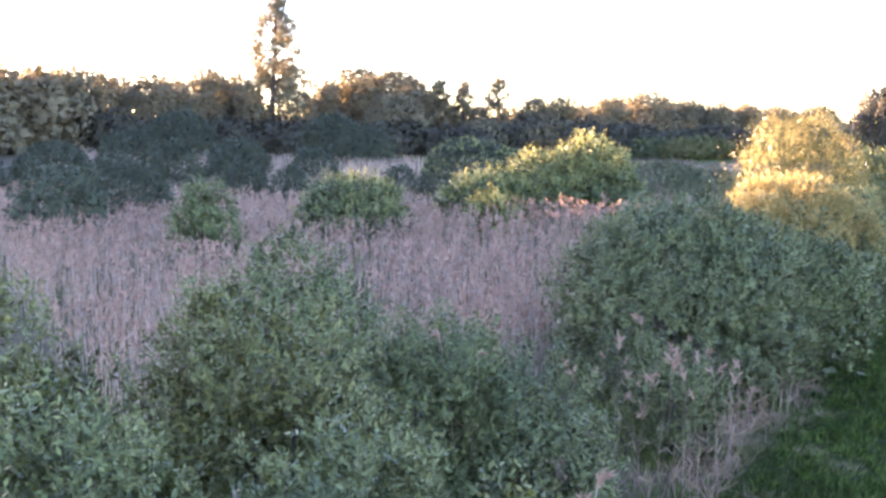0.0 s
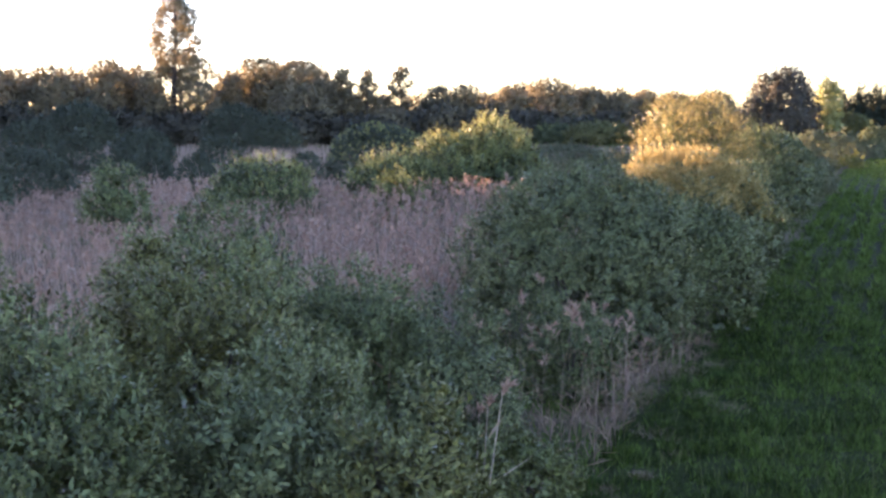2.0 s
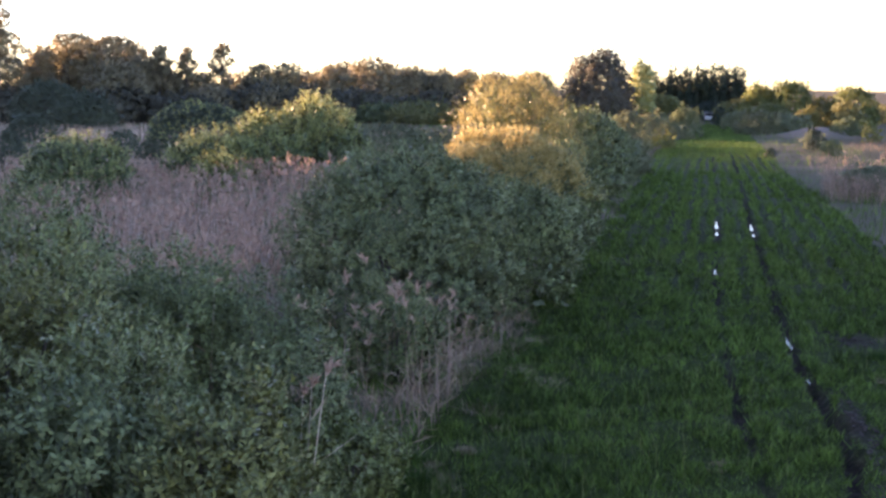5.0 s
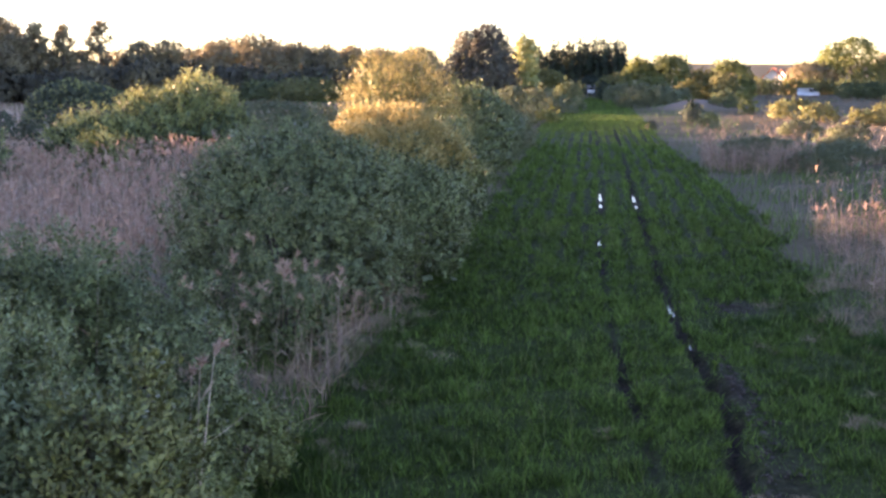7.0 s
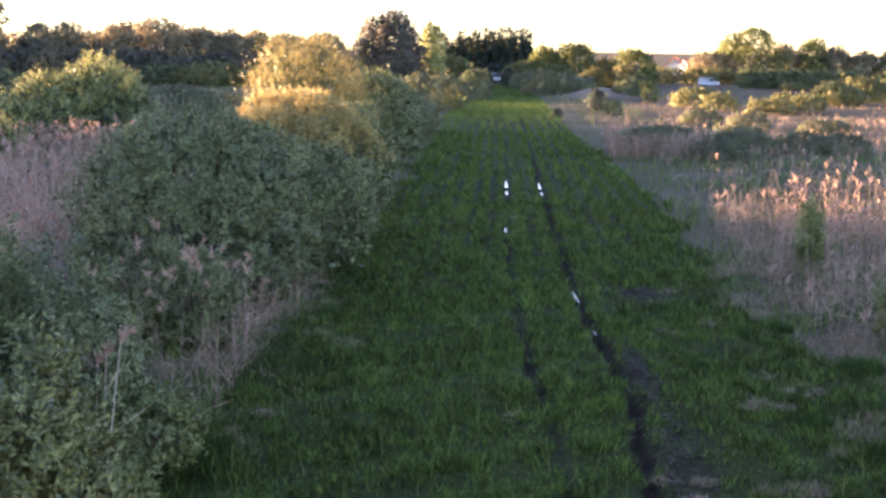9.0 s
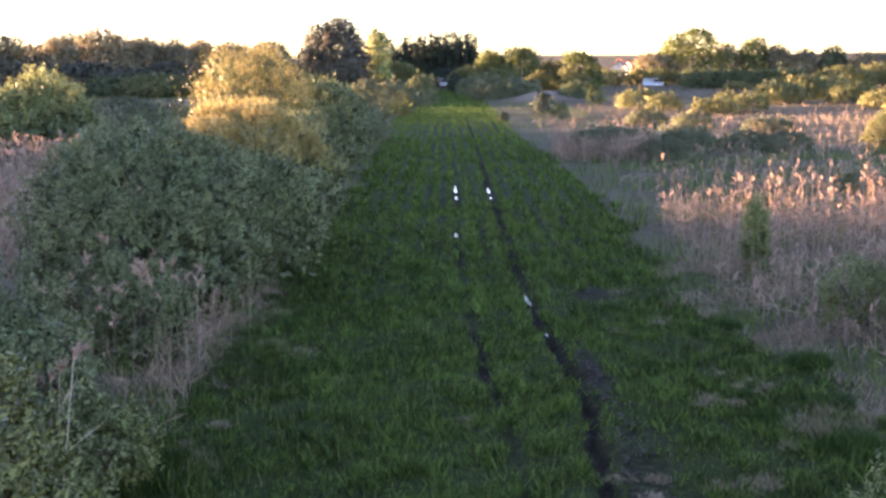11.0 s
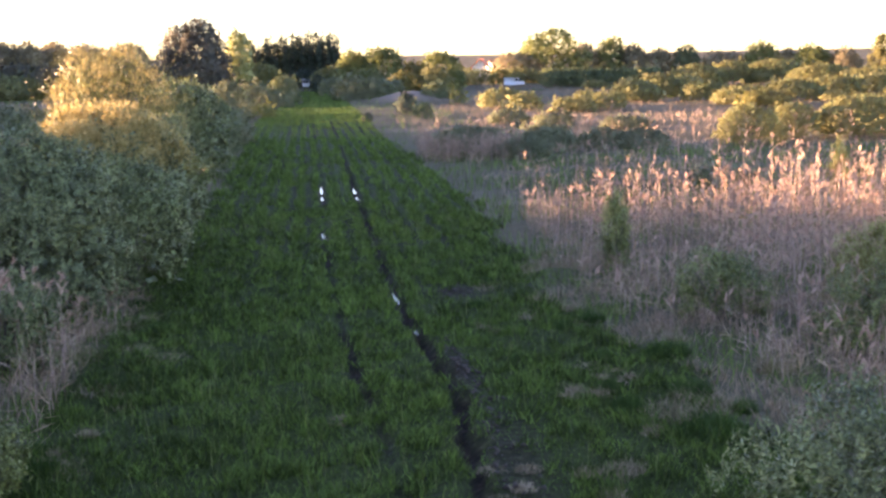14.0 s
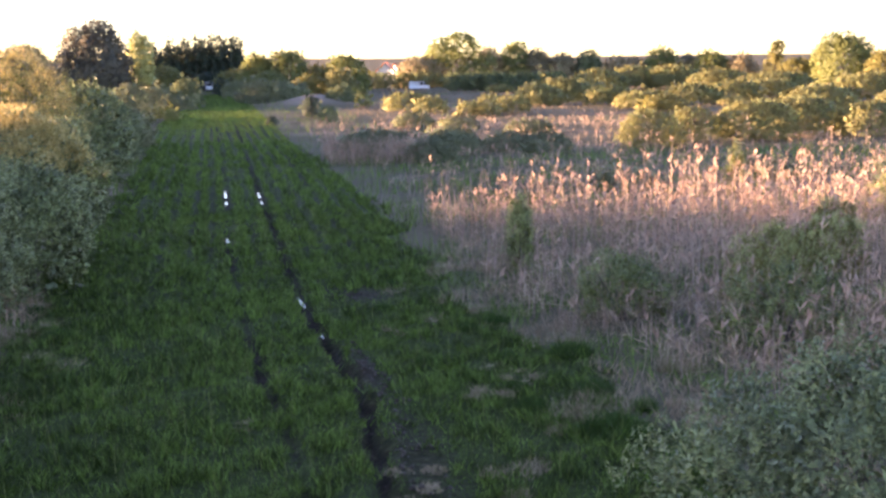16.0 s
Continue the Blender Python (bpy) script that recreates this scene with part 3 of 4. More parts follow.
tree(13.3, 221.2, 8.4, 7.9, HEDGE, FRESH, clear=0, open_=0.0, group="far hedgerow", leaf=0.42, wild=0.15)
tree(19.3, 223.7, 7.9, 4.84, HEDGE, YELLOW, clear=0, open_=0.0, group="far hedgerow", leaf=0.42, wild=0.15)
tree(24.6, 228.2, 8.4, 6.82, HEDGE, FRESH, clear=0, open_=0.0, group="far hedgerow", leaf=0.42, wild=0.15)
tree(21.0, 203.5, 5.8, 4.13, HEDGE, OLIVE, clear=0, open_=0.0, group="far hedgerow", leaf=0.42, wild=0.15)
tree(43.7, 257.9, 11.6, 6.45, HEDGE, WOOD_LEAF, clear=0, open_=0.0, group="far hedgerow", leaf=0.42, wild=0.15)
tree(52.3, 262.4, 16.4, 11.19, HEDGE, FRESH, clear=0, open_=0.3, group="far hedgerow", leaf=0.42, wild=0.15)
tree(60.9, 267.7, 6.8, 8.4, HEDGE, WOOD_LEAF, clear=0, open_=0.0, group="far hedgerow", leaf=0.42, wild=0.15)
tree(66.4, 266.4, 7.5, 9.69, HEDGE, FRESH, clear=0, open_=0.0, group="far hedgerow", leaf=0.42, wild=0.15)
tree(71.1, 265.2, 7.1, 7.65, HEDGE, WOOD_LEAF, clear=0, open_=0.0, group="far hedgerow", leaf=0.42, wild=0.15)
tree(76.6, 263.7, 6.7, 6.59, HEDGE, WOOD_LEAF, clear=0, open_=0.0, group="far hedgerow", leaf=0.42, wild=0.15)
tree(81.9, 262.1, 6.4, 7.26, HEDGE, WILLOW, clear=0, open_=0.0, group="far hedgerow", leaf=0.42, wild=0.15)
tree(89.0, 259.7, 11.2, 5.94, HEDGE, WOOD_LEAF, clear=0, open_=0.0, group="far hedgerow", leaf=0.42, wild=0.15)
tree(97.1, 256.8, 8.6, 7.66, HEDGE, FRESH, clear=0, open_=0.0, group="far hedgerow", leaf=0.42, wild=0.15)
tree(102.0, 254.9, 5.7, 6.01, HEDGE, WOOD_LEAF, clear=0, open_=0.0, group="far hedgerow", leaf=0.42, wild=0.15)
tree(104.9, 248.3, 8.1, 7.13, HEDGE, FRESH, clear=0, open_=0.0, group="far hedgerow", leaf=0.42, wild=0.15)
tree(110.0, 243.9, 6.7, 6.21, HEDGE, WOOD_LEAF, clear=0, open_=0.0, group="far hedgerow", leaf=0.42, wild=0.15)
tree(114.7, 238.4, 4.6, 8.42, HEDGE, YELLOW, clear=0, open_=0.3, group="far hedgerow", leaf=0.42, wild=0.15)
tree(114.4, 227.4, 8.9, 5.27, HEDGE, YELLOW, clear=0, open_=0.0, group="far hedgerow", leaf=0.42, wild=0.15)
tree(119.5, 219.1, 12.6, 9.99, HEDGE, FRESH, clear=0, open_=0.0, group="far hedgerow", leaf=0.42, wild=0.15)
tree(121.4, 206.5, 7.8, 6.73, HEDGE, YELLOW, clear=0, open_=0.0, group="far hedgerow", leaf=0.42, wild=0.15)
tree(127.7, 202.7, 10.3, 7.23, HEDGE, FRESH, clear=0, open_=0.0, group="far hedgerow", leaf=0.42, wild=0.15)

# ---- bushes: near thicket ----
THICKET = "dense grey-green willow bush in the near thicket"
bush(-9.0, 9.2, 4.4, 3.6, 4.35, THICKET, OLIVE, bulge=0.24, lobes=34, group="near thicket")
bush(-7.0, 11.3, 3.8, 3.0, 4.2, THICKET, OLIVE, bulge=0.24, lobes=34, group="near thicket")
bush(-9.6, 15.8, 3.6, 3.4, 4.15, THICKET, WILLOW, bulge=0.24, lobes=34, group="near thicket", reach=2.4)
bush(-7.0, 15.0, 2.4, 2.2, 3.6, THICKET, WILLOW, bulge=0.24, lobes=34, group="near thicket")
bush(-5.9, 15.6, 2.3, 2.2, 3.15, THICKET, SILVER, bulge=0.24, lobes=34, group="near thicket")
bush(-6.6, 8.0, 3.2, 2.6, 3.9, THICKET, WILLOW, bulge=0.24, lobes=34, group="near thicket")
bush(-5.1, 9.4, 2.6, 2.2, 3.65, THICKET, SILVER, bulge=0.24, lobes=34, group="near thicket")
bush(-3.75, 9.1, 1.7, 1.7, 3.45, "pale olive-green willow bush beside the track", OLIVE, group="near thicket")
bush(-4.3, 12.1, 1.5, 1.4, 2.1, "low fresh green shoots at the thicket's edge", FRESH, rise=1.5, group="near thicket", bulge=0.2, ragged=0.12)
bush(-8.6, 19.4, 2.6, 2.4, 2.6, THICKET, WILLOW, bulge=0.24, lobes=34, group="near thicket")
bush(-4.7, 15.6, 1.6, 1.6, 1.3, "low fresh green shoots at the thicket's edge", FRESH, rise=1.2, group="near thicket", bulge=0.2, ragged=0.12)
bush(-5.9, 22.6, 2.2, 1.8, 1.9, THICKET, WILLOW, group="near thicket", bulge=0.2, ragged=0.12, rise=1.2)
bush(7.1, 9.8, 6.8, 4.0, 3.05, "silvery green willow bush beside dry reeds", SILVER, leaf=0.075, ragged=0.1, bulge=0.16, cover=0.8)

# ---- bushes along the track ----
bush(-6.95, 27.6, 6.1, 5.4, 4.45, "large domed grey-green willow bush beside the track", SILVER, lobes=38, cover=1.1, tips=0.15, crest=0.1)
bush(-4.7, 31.6, 2.9, 3.4, 3.2, "grey-green willow bush in the row along the track", WILLOW)
# gold tips stand in for sun on the upper crown of these two willows
bush(-6.1, 36.2, 5.5, 5.0, 4.5, "domed willow bush, evening sun put in its golden top", SILVER, lobes=34, tips=1.0, tipmat=GOLD, crest=0.45, ragged=0.07)
bush(-6.0, 46.5, 4.2, 5.0, 3.7, "grey-green willow bush in the row along the track", WILLOW)
bush(-8.4, 54.2, 6.2, 5.6, 6.1, "tall feathery yellowish willow, evening sun put in its gold tips", OLIVE, rise=1.9, cover=0.5, ragged=0.10, bulge=0.2, tips=0.4, wild=0.35, tipmat=GOLD, crest=0.0, slim=0.3, reach=7.0, leaf=0.10)
bush(-6.3, 61.0, 4.6, 6.0, 4.75, "grey-green willow bush in the row along the track", WILLOW)
bush(-6.2, 73.0, 4.0, 7.0, 3.85, "grey-green willow bush in the row along the track", WILLOW)
bush(-6.0, 85.0, 3.9, 7.0, 2.6, "grey-green willow bush in the row along the track", SILVER)

# ---- bushes in the western reed bed ----
DOME = "rounded dark willow bush among the reeds"
CREST = "broad domed willow thicket with light put in its crest"
# pale tips here and on the thickets below imitate sunlit crests
bush(-25.7, 46.6, 5.3, 4.0, 3.58, "rounded willow bush among reeds, sunlight put in its top", WILLOW, ragged=0.03, tipmat=TIP, tips=0.2, bulge=0.06, lobes=18, group="domes in the reed bed")
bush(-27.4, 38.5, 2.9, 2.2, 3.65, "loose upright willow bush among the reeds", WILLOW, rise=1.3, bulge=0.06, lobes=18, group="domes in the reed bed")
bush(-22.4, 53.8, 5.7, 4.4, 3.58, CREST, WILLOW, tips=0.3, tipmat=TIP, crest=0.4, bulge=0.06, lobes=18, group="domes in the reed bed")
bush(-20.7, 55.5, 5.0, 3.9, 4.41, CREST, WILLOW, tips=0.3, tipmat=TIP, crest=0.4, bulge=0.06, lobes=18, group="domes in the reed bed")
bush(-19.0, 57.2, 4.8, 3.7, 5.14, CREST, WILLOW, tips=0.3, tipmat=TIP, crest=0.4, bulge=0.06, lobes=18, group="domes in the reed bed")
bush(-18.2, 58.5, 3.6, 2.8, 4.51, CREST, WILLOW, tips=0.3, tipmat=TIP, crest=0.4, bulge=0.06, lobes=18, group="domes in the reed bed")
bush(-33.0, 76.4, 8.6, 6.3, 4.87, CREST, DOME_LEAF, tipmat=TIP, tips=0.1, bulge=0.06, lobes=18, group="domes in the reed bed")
bush(-20.1, 48.8, 2.6, 2.0, 2.90, "small yellow-green bush among the reeds", FRESH, tipmat=TIP, bulge=0.06, lobes=18, group="domes in the reed bed")
bush(-23.5, 87.1, 9.3, 4.3, 3.26, "long low grey-green willow thicket", SILVER, tips=0, bulge=0.06, lobes=18, group="domes in the reed bed")
bush(-21.2, 92.8, 6.5, 3.0, 2.63, "long low grey-green willow thicket", SILVER, tips=0, bulge=0.06, lobes=18, group="domes in the reed bed")
bush(-43.0, 85.0, 2.6, 2.0, 2.54, DOME, DOME_LEAF, ragged=0.02, tips=0, bulge=0.06, lobes=18, group="domes in the reed bed")
bush(-68.2, 99.0, 4.4, 3.3, 3.95, DOME, DOME_LEAF, ragged=0.02, tips=0, bulge=0.06, lobes=18, group="domes in the reed bed")
bush(-38.7, 43.4, 5.3, 4.0, 3.72, DOME, DOME_LEAF, ragged=0.02, tips=0, bulge=0.06, lobes=18, group="domes in the reed bed")
bush(-41.8, 51.3, 5.8, 4.5, 3.81, DOME, DOME_LEAF, ragged=0.02, tips=0, bulge=0.06, lobes=18, group="domes in the reed bed")
bush(-60.6, 66.8, 7.1, 5.4, 4.30, DOME, DOME_LEAF, ragged=0.02, tips=0, bulge=0.06, lobes=18, group="domes in the reed bed")
bush(-69.4, 85.6, 6.4, 4.9, 5.13, DOME, DOME_LEAF, ragged=0.02, tips=0, bulge=0.06, lobes=18, group="domes in the reed bed")
bush(-57.3, 76.1, 4.3, 3.2, 4.16, DOME, DOME_LEAF, ragged=0.02, tips=0, bulge=0.06, lobes=18, group="domes in the reed bed")
bush(-102.2, 136.1, 11.3, 8.6, 7.07, DOME, DOME_LEAF, ragged=0.02, tips=0, bulge=0.06, lobes=18, group="domes in the reed bed")
bush(-57.3, 82.2, 3.7, 2.8, 3.49, DOME, DOME_LEAF, ragged=0.02, tips=0, bulge=0.06, lobes=18, group="domes in the reed bed")
bush(-64.4, 95.6, 5.4, 4.1, 4.15, DOME, DOME_LEAF, ragged=0.02, tips=0, bulge=0.06, lobes=18, group="domes in the reed bed")
bush(-49.2, 73.2, 3.6, 2.7, 2.98, DOME, DOME_LEAF, ragged=0.02, tips=0, bulge=0.06, lobes=18, group="domes in the reed bed")
bush(-45.0, 72.4, 2.9, 2.2, 2.76, DOME, DOME_LEAF, ragged=0.02, tips=0, bulge=0.06, lobes=18, group="domes in the reed bed")
bush(-56.4, 94.7, 4.4, 3.3, 3.48, DOME, DOME_LEAF, ragged=0.02, tips=0, bulge=0.06, lobes=18, group="domes in the reed bed")
bush(-85.2, 147.3, 11.1, 8.5, 6.53, DOME, DOME_LEAF, ragged=0.02, tips=0, bulge=0.06, lobes=18, group="domes in the reed bed")
bush(-76.5, 140.8, 9.1, 6.9, 5.04, DOME, DOME_LEAF, ragged=0.02, tips=0, bulge=0.06, lobes=18, group="domes in the reed bed")
bush(-57.1, 56.3, 4.8, 3.7, 3.84, DOME, DOME_LEAF, ragged=0.02, tips=0, bulge=0.06, lobes=18, group="domes in the reed bed")

# ---- bushes at the track's end and in the eastern meadow ----
LOW = "low sunlit willow shrub in the open meadow"
END = "grey-green willow shrub at the track's end"
bush(-8.1, 214.4, 8.2, 6.8, 5.11, END, YELLOW, tips=0.1)
bush(-3.4, 167.5, 4.4, 3.6, 3.33, END, WILLOW, tips=0.1)
bush(-3.6, 149.5, 3.1, 2.5, 1.53, END, SILVER, tips=0.1)
bush(-5.0, 124.5, 3.0, 2.4, 0.98, END, FRESH, tips=0.1)
bush(-7.9, 119.3, 4.4, 3.6, 3.72, END, SILVER, tips=0.1)
bush(-7.1, 149.4, 4.6, 3.8, 2.66, END, SILVER, tips=0.1)
bush(-7.0, 174.4, 3.1, 2.5, 2.44, END, WILLOW, tips=0.1)
bush(3.6, 189.5, 4.2, 3.4, 2.75, END, SILVER, tips=0.1)
bush(7.3, 171.4, 9.4, 7.7, 2.89, END, SILVER, tips=0.1)
bush(5.3, 234.5, 10.3, 8.5, 4.25, END, YELLOW, tips=0.1)
bush(9.5, 211.3, 7.3, 5.9, 3.76, END, FRESH, tips=0.1)
bush(15.9, 203.9, 5.6, 4.6, 3.27, END, YELLOW, tips=0.1)
bush(12.2, 184.1, 4.2, 3.4, 2.29, END, SILVER, tips=0.1)
bush(17.0, 163.7, 4.2, 3.4, 2.19, END, WILLOW, tips=0.1)
bush(17.8, 148.5, 1.5, 1.3, 2.14, END, FRESH, tips=0.1)
# the dark hollow beside the hide: shade made with near-black leaf colour
bush(-0.7, 239.6, 7.6, 6.2, 3.66, "thicket closing the track, its shadow put in dark leaves", NEEDLE, tips=0)
bush(1.6, 202.5, 2.4, 2.4, 2.86, "thicket closing the track, its shadow put in dark leaves", NEEDLE, tips=0)
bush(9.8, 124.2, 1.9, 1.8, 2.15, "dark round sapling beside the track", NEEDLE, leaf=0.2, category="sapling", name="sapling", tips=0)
bush(10.5, 114.3, 1.7, 1.5, 1.45, "small brownish sapling beside the track", WILLOW, leaf=0.2, category="sapling", name="sapling", tips=0)
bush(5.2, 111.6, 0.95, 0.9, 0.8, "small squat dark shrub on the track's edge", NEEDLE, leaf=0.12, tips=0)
bush(7.7, 30.2, 0.75, 0.6, 2.2, "slender green shoots of a young alder among reeds", FRESH, rise=1.8, leaf=0.07, heart=0, bulge=0.25, tipmat=TIP, tips=0.4)
bush(8.6, 24.6, 2.4, 1.8, 1.5, "low green shrub in the dry reeds", FRESH, cover=0.6, bulge=0.25, ragged=0.15, rise=1.6, leaf=0.07, heart=0)
bush(10.5, 21.0, 2.8, 2.0, 1.6, "low green shrub in the dry reeds", FRESH, cover=0.6, bulge=0.25, ragged=0.15, rise=1.6, leaf=0.07, heart=0)
# yellow leaves and pale tips replace sunlight that doesn't reach this shrub
bush(12.2, 24.5, 2.6, 2.0, 2.0, "low shrub in the dry reeds, sunlight put in its yellow-green", YELLOW, cover=0.6, bulge=0.25, ragged=0.15, rise=1.6, leaf=0.07, heart=0, tipmat=TIP, tips=0.4)
SUNLIT = "rounded golden-brown willow shrub in evening sun"
bush(21.3, 135.9, 5.3, 3.4, 1.95, SUNLIT, OLIVE, tips=0.08, tipmat=TIP, group="meadow shrubs")
bush(22.6, 127.6, 3.4, 2.2, 1.67, SUNLIT, OLIVE, tips=0.08, tipmat=TIP, group="meadow shrubs")
bush(25.7, 121.9, 2.8, 1.8, 1.29, SUNLIT, OLIVE, tips=0.08, tipmat=TIP, group="meadow shrubs")
bush(29.9, 131.2, 3.5, 2.2, 1.69, SUNLIT, OLIVE, tips=0.08, tipmat=TIP, group="meadow shrubs")
bush(31.0, 125.8, 4.0, 2.6, 1.69, SUNLIT, OLIVE, tips=0.08, tipmat=TIP, group="meadow shrubs")
bush(27.2, 73.7, 4.3, 2.8, 2.37, SUNLIT, OLIVE, tips=0.08, tipmat=TIP, group="meadow shrubs")
bush(31.5, 77.4, 4.3, 2.8, 2.24, SUNLIT, OLIVE, tips=0.08, tipmat=TIP, group="meadow shrubs")
bush(36.2, 77.5, 6.1, 4.0, 2.72, SUNLIT, OLIVE, tips=0.08, tipmat=TIP, group="meadow shrubs")
bush(41.4, 81.7, 7.1, 4.6, 2.68, SUNLIT, OLIVE, tips=0.08, tipmat=TIP, group="meadow shrubs")
bush(51.9, 98.8, 7.6, 5.0, 3.01, SUNLIT, OLIVE, tips=0.08, tipmat=TIP, group="meadow shrubs")
bush(45.8, 79.3, 5.4, 3.5, 2.37, SUNLIT, OLIVE, tips=0.08, tipmat=TIP, group="meadow shrubs")
bush(84.1, 147.2, 11.4, 7.5, 3.17, SUNLIT, OLIVE, tips=0.08, tipmat=TIP, group="meadow shrubs")
bush(39.3, 144.3, 5.6, 3.7, 2.32, SUNLIT, OLIVE, tips=0.08, tipmat=TIP, group="meadow shrubs")
bush(45.8, 158.1, 7.2, 4.7, 2.75, SUNLIT, OLIVE, tips=0.08, tipmat=TIP, group="meadow shrubs")
bush(46.8, 142.0, 6.5, 4.2, 2.31, SUNLIT, OLIVE, tips=0.08, tipmat=TIP, group="meadow shrubs")
bush(47.6, 131.2, 7.0, 4.5, 1.89, SUNLIT, OLIVE, tips=0.08, tipmat=TIP, group="meadow shrubs")
bush(56.2, 138.6, 8.2, 5.3, 2.22, SUNLIT, OLIVE, tips=0.08, tipmat=TIP, group="meadow shrubs")
bush(66.8, 150.4, 7.9, 5.1, 2.35, SUNLIT, OLIVE, tips=0.08, tipmat=TIP, group="meadow shrubs")
bush(74.0, 154.8, 9.1, 5.9, 2.41, SUNLIT, OLIVE, tips=0.08, tipmat=TIP, group="meadow shrubs")
bush(81.5, 209.2, 12.2, 8.0, 4.26, SUNLIT, OLIVE, tips=0.08, tipmat=TIP, group="meadow shrubs")
bush(67.3, 209.0, 10.9, 7.1, 3.51, SUNLIT, OLIVE, tips=0.08, tipmat=TIP, group="meadow shrubs")
bush(75.0, 211.7, 9.6, 6.3, 4.05, SUNLIT, OLIVE, tips=0.08, tipmat=TIP, group="meadow shrubs")
bush(85.3, 196.9, 12.8, 8.4, 3.34, SUNLIT, OLIVE, tips=0.08, tipmat=TIP, group="meadow shrubs")
bush(89.0, 184.2, 13.2, 8.6, 3.02, SUNLIT, OLIVE, tips=0.08, tipmat=TIP, group="meadow shrubs")
bush(19.6, 97.6, 3.2, 2.5, 0.92, "low grey-green willow shrub in the reed meadow", SILVER, tips=0, group="meadow shrubs")
bush(16.8, 103.2, 3.6, 2.8, 0.99, "low grey-green willow shrub in the reed meadow", SILVER, tips=0, group="meadow shrubs")
bush(17.9, 73.4, 3.2, 2.5, 1.10, "low grey-green willow shrub in the reed meadow", SILVER, tips=0, group="meadow shrubs")
bush(20.0, 71.8, 3.1, 2.4, 1.16, "low grey-green willow shrub in the reed meadow", SILVER, tips=0, group="meadow shrubs")
for x, y, w, h in ((14.0, 72.0, 4.0, 1.3), (9.5, 71.5, 4.6, 1.6), (7.8, 69.5, 2.2, 1.4), (11.8, 67.0, 3.2, 1.2), (24.0, 92.0, 4.0, 0.8), (17.5, 50.0, 3.4, 0.5), (25.5, 53.0, 3.4, 0.6), (30.5, 50.0, 3.0, 0.7), (16.5, 84.0, 3.0, 0.9)):
    bush(x, y, w, w * 0.8, h, "low grey-green willow shrub in the reed meadow", SILVER, tips=0, bulge=0.16, group="meadow shrubs")
models = [bush(40.0 + 6 * k, 150.0 + 9 * k, 5.5, 4.5, 2.6, LOW, (OLIVE, OLIVE, WILLOW, YELLOW)[k], group="meadow shrubs", tips=0.05, tipmat=TIP, wild=0.05) for k in range(4)]
for k in range(30):
    y = rng.uniform(118, 235)
    x = rng.uniform(0.22, 0.72) * y
    if abs(x / y - 0.165) < 0.03 or (x < 45 and 205 < y):
        continue
    s = rng.uniform(0.45, 0.75) * (0.6 + y / 400)
    copy_thing(models[k % 4], pose(x, y, 0, 0, 0, rng.uniform(0, 360)) @ Matrix.Diagonal((s * rng.uniform(1.2, 2.0), s * 1.3, s * rng.uniform(0.75, 1.05), 1)))
for k in range(8):
    copy_thing(models[2], pose(44 + 2.6 * k, 219 + rng.uniform(-1, 1), 0, 0, 0, 40 * k) @ Matrix.Diagonal((0.9, 0.9, 1.2, 1)))
for k in range(20):
    y = rng.uniform(200, 245)
    copy_thing(models[k % 4], pose(rng.uniform(-60, -14), y, 0, 0, 0, 50 * k) @ Matrix.Diagonal((1.4, 1.3, 1.3, 1)))


# sunlight on these low shrubs is only in their yellow leaf colours
for x, y, w, h in ((20.4, 45.3, 0.9, 1.8), (15.0, 27.5, 2.0, 1.4), (17.0, 31.0, 1.5, 1.4), (13.5, 20.5, 2.2, 1.4), (21.5, 36.0, 1.4, 1.4)):
    bush(x, y, w, w, h * 1.2, "low shrub in the dry reeds, sunlight put in its yellow-green", YELLOW, tipmat=TIP, tips=0.4, cover=0.6, bulge=0.25, ragged=0.15, rise=1.6, leaf=0.07, heart=0)


# ---- grass, reeds ----
def blades(name, x, y, z, high, wide, lean, mat, label, category):
    """Single grass blades, each a narrow bent triangle pair."""
    n = len(x)
    a, b = rng.uniform(0, 6.28, n), rng.uniform(0, 6.28, n)
    s = np.stack([np.cos(a), np.sin(a), a * 0], 1) * (wide * 0.5)[:, None]
    t = np.stack([np.cos(b), np.sin(b), b * 0], 1) * (lean * high)[:, None]
    p = np.stack([x, y, z - 0.01], 1)
    up = np.stack([a * 0, a * 0, high], 1)
    co = np.stack([p - s, p + s, p + up * 0.98 + t], 1).reshape(-1, 3)
    return mesh(name, co, np.arange(3 * n).reshape(n, 3), mat)


def sow(count, x0, x1, y0, y1):
    return rng.uniform(x0, x1, count), rng.uniform(y0, y1, count)


sown = []
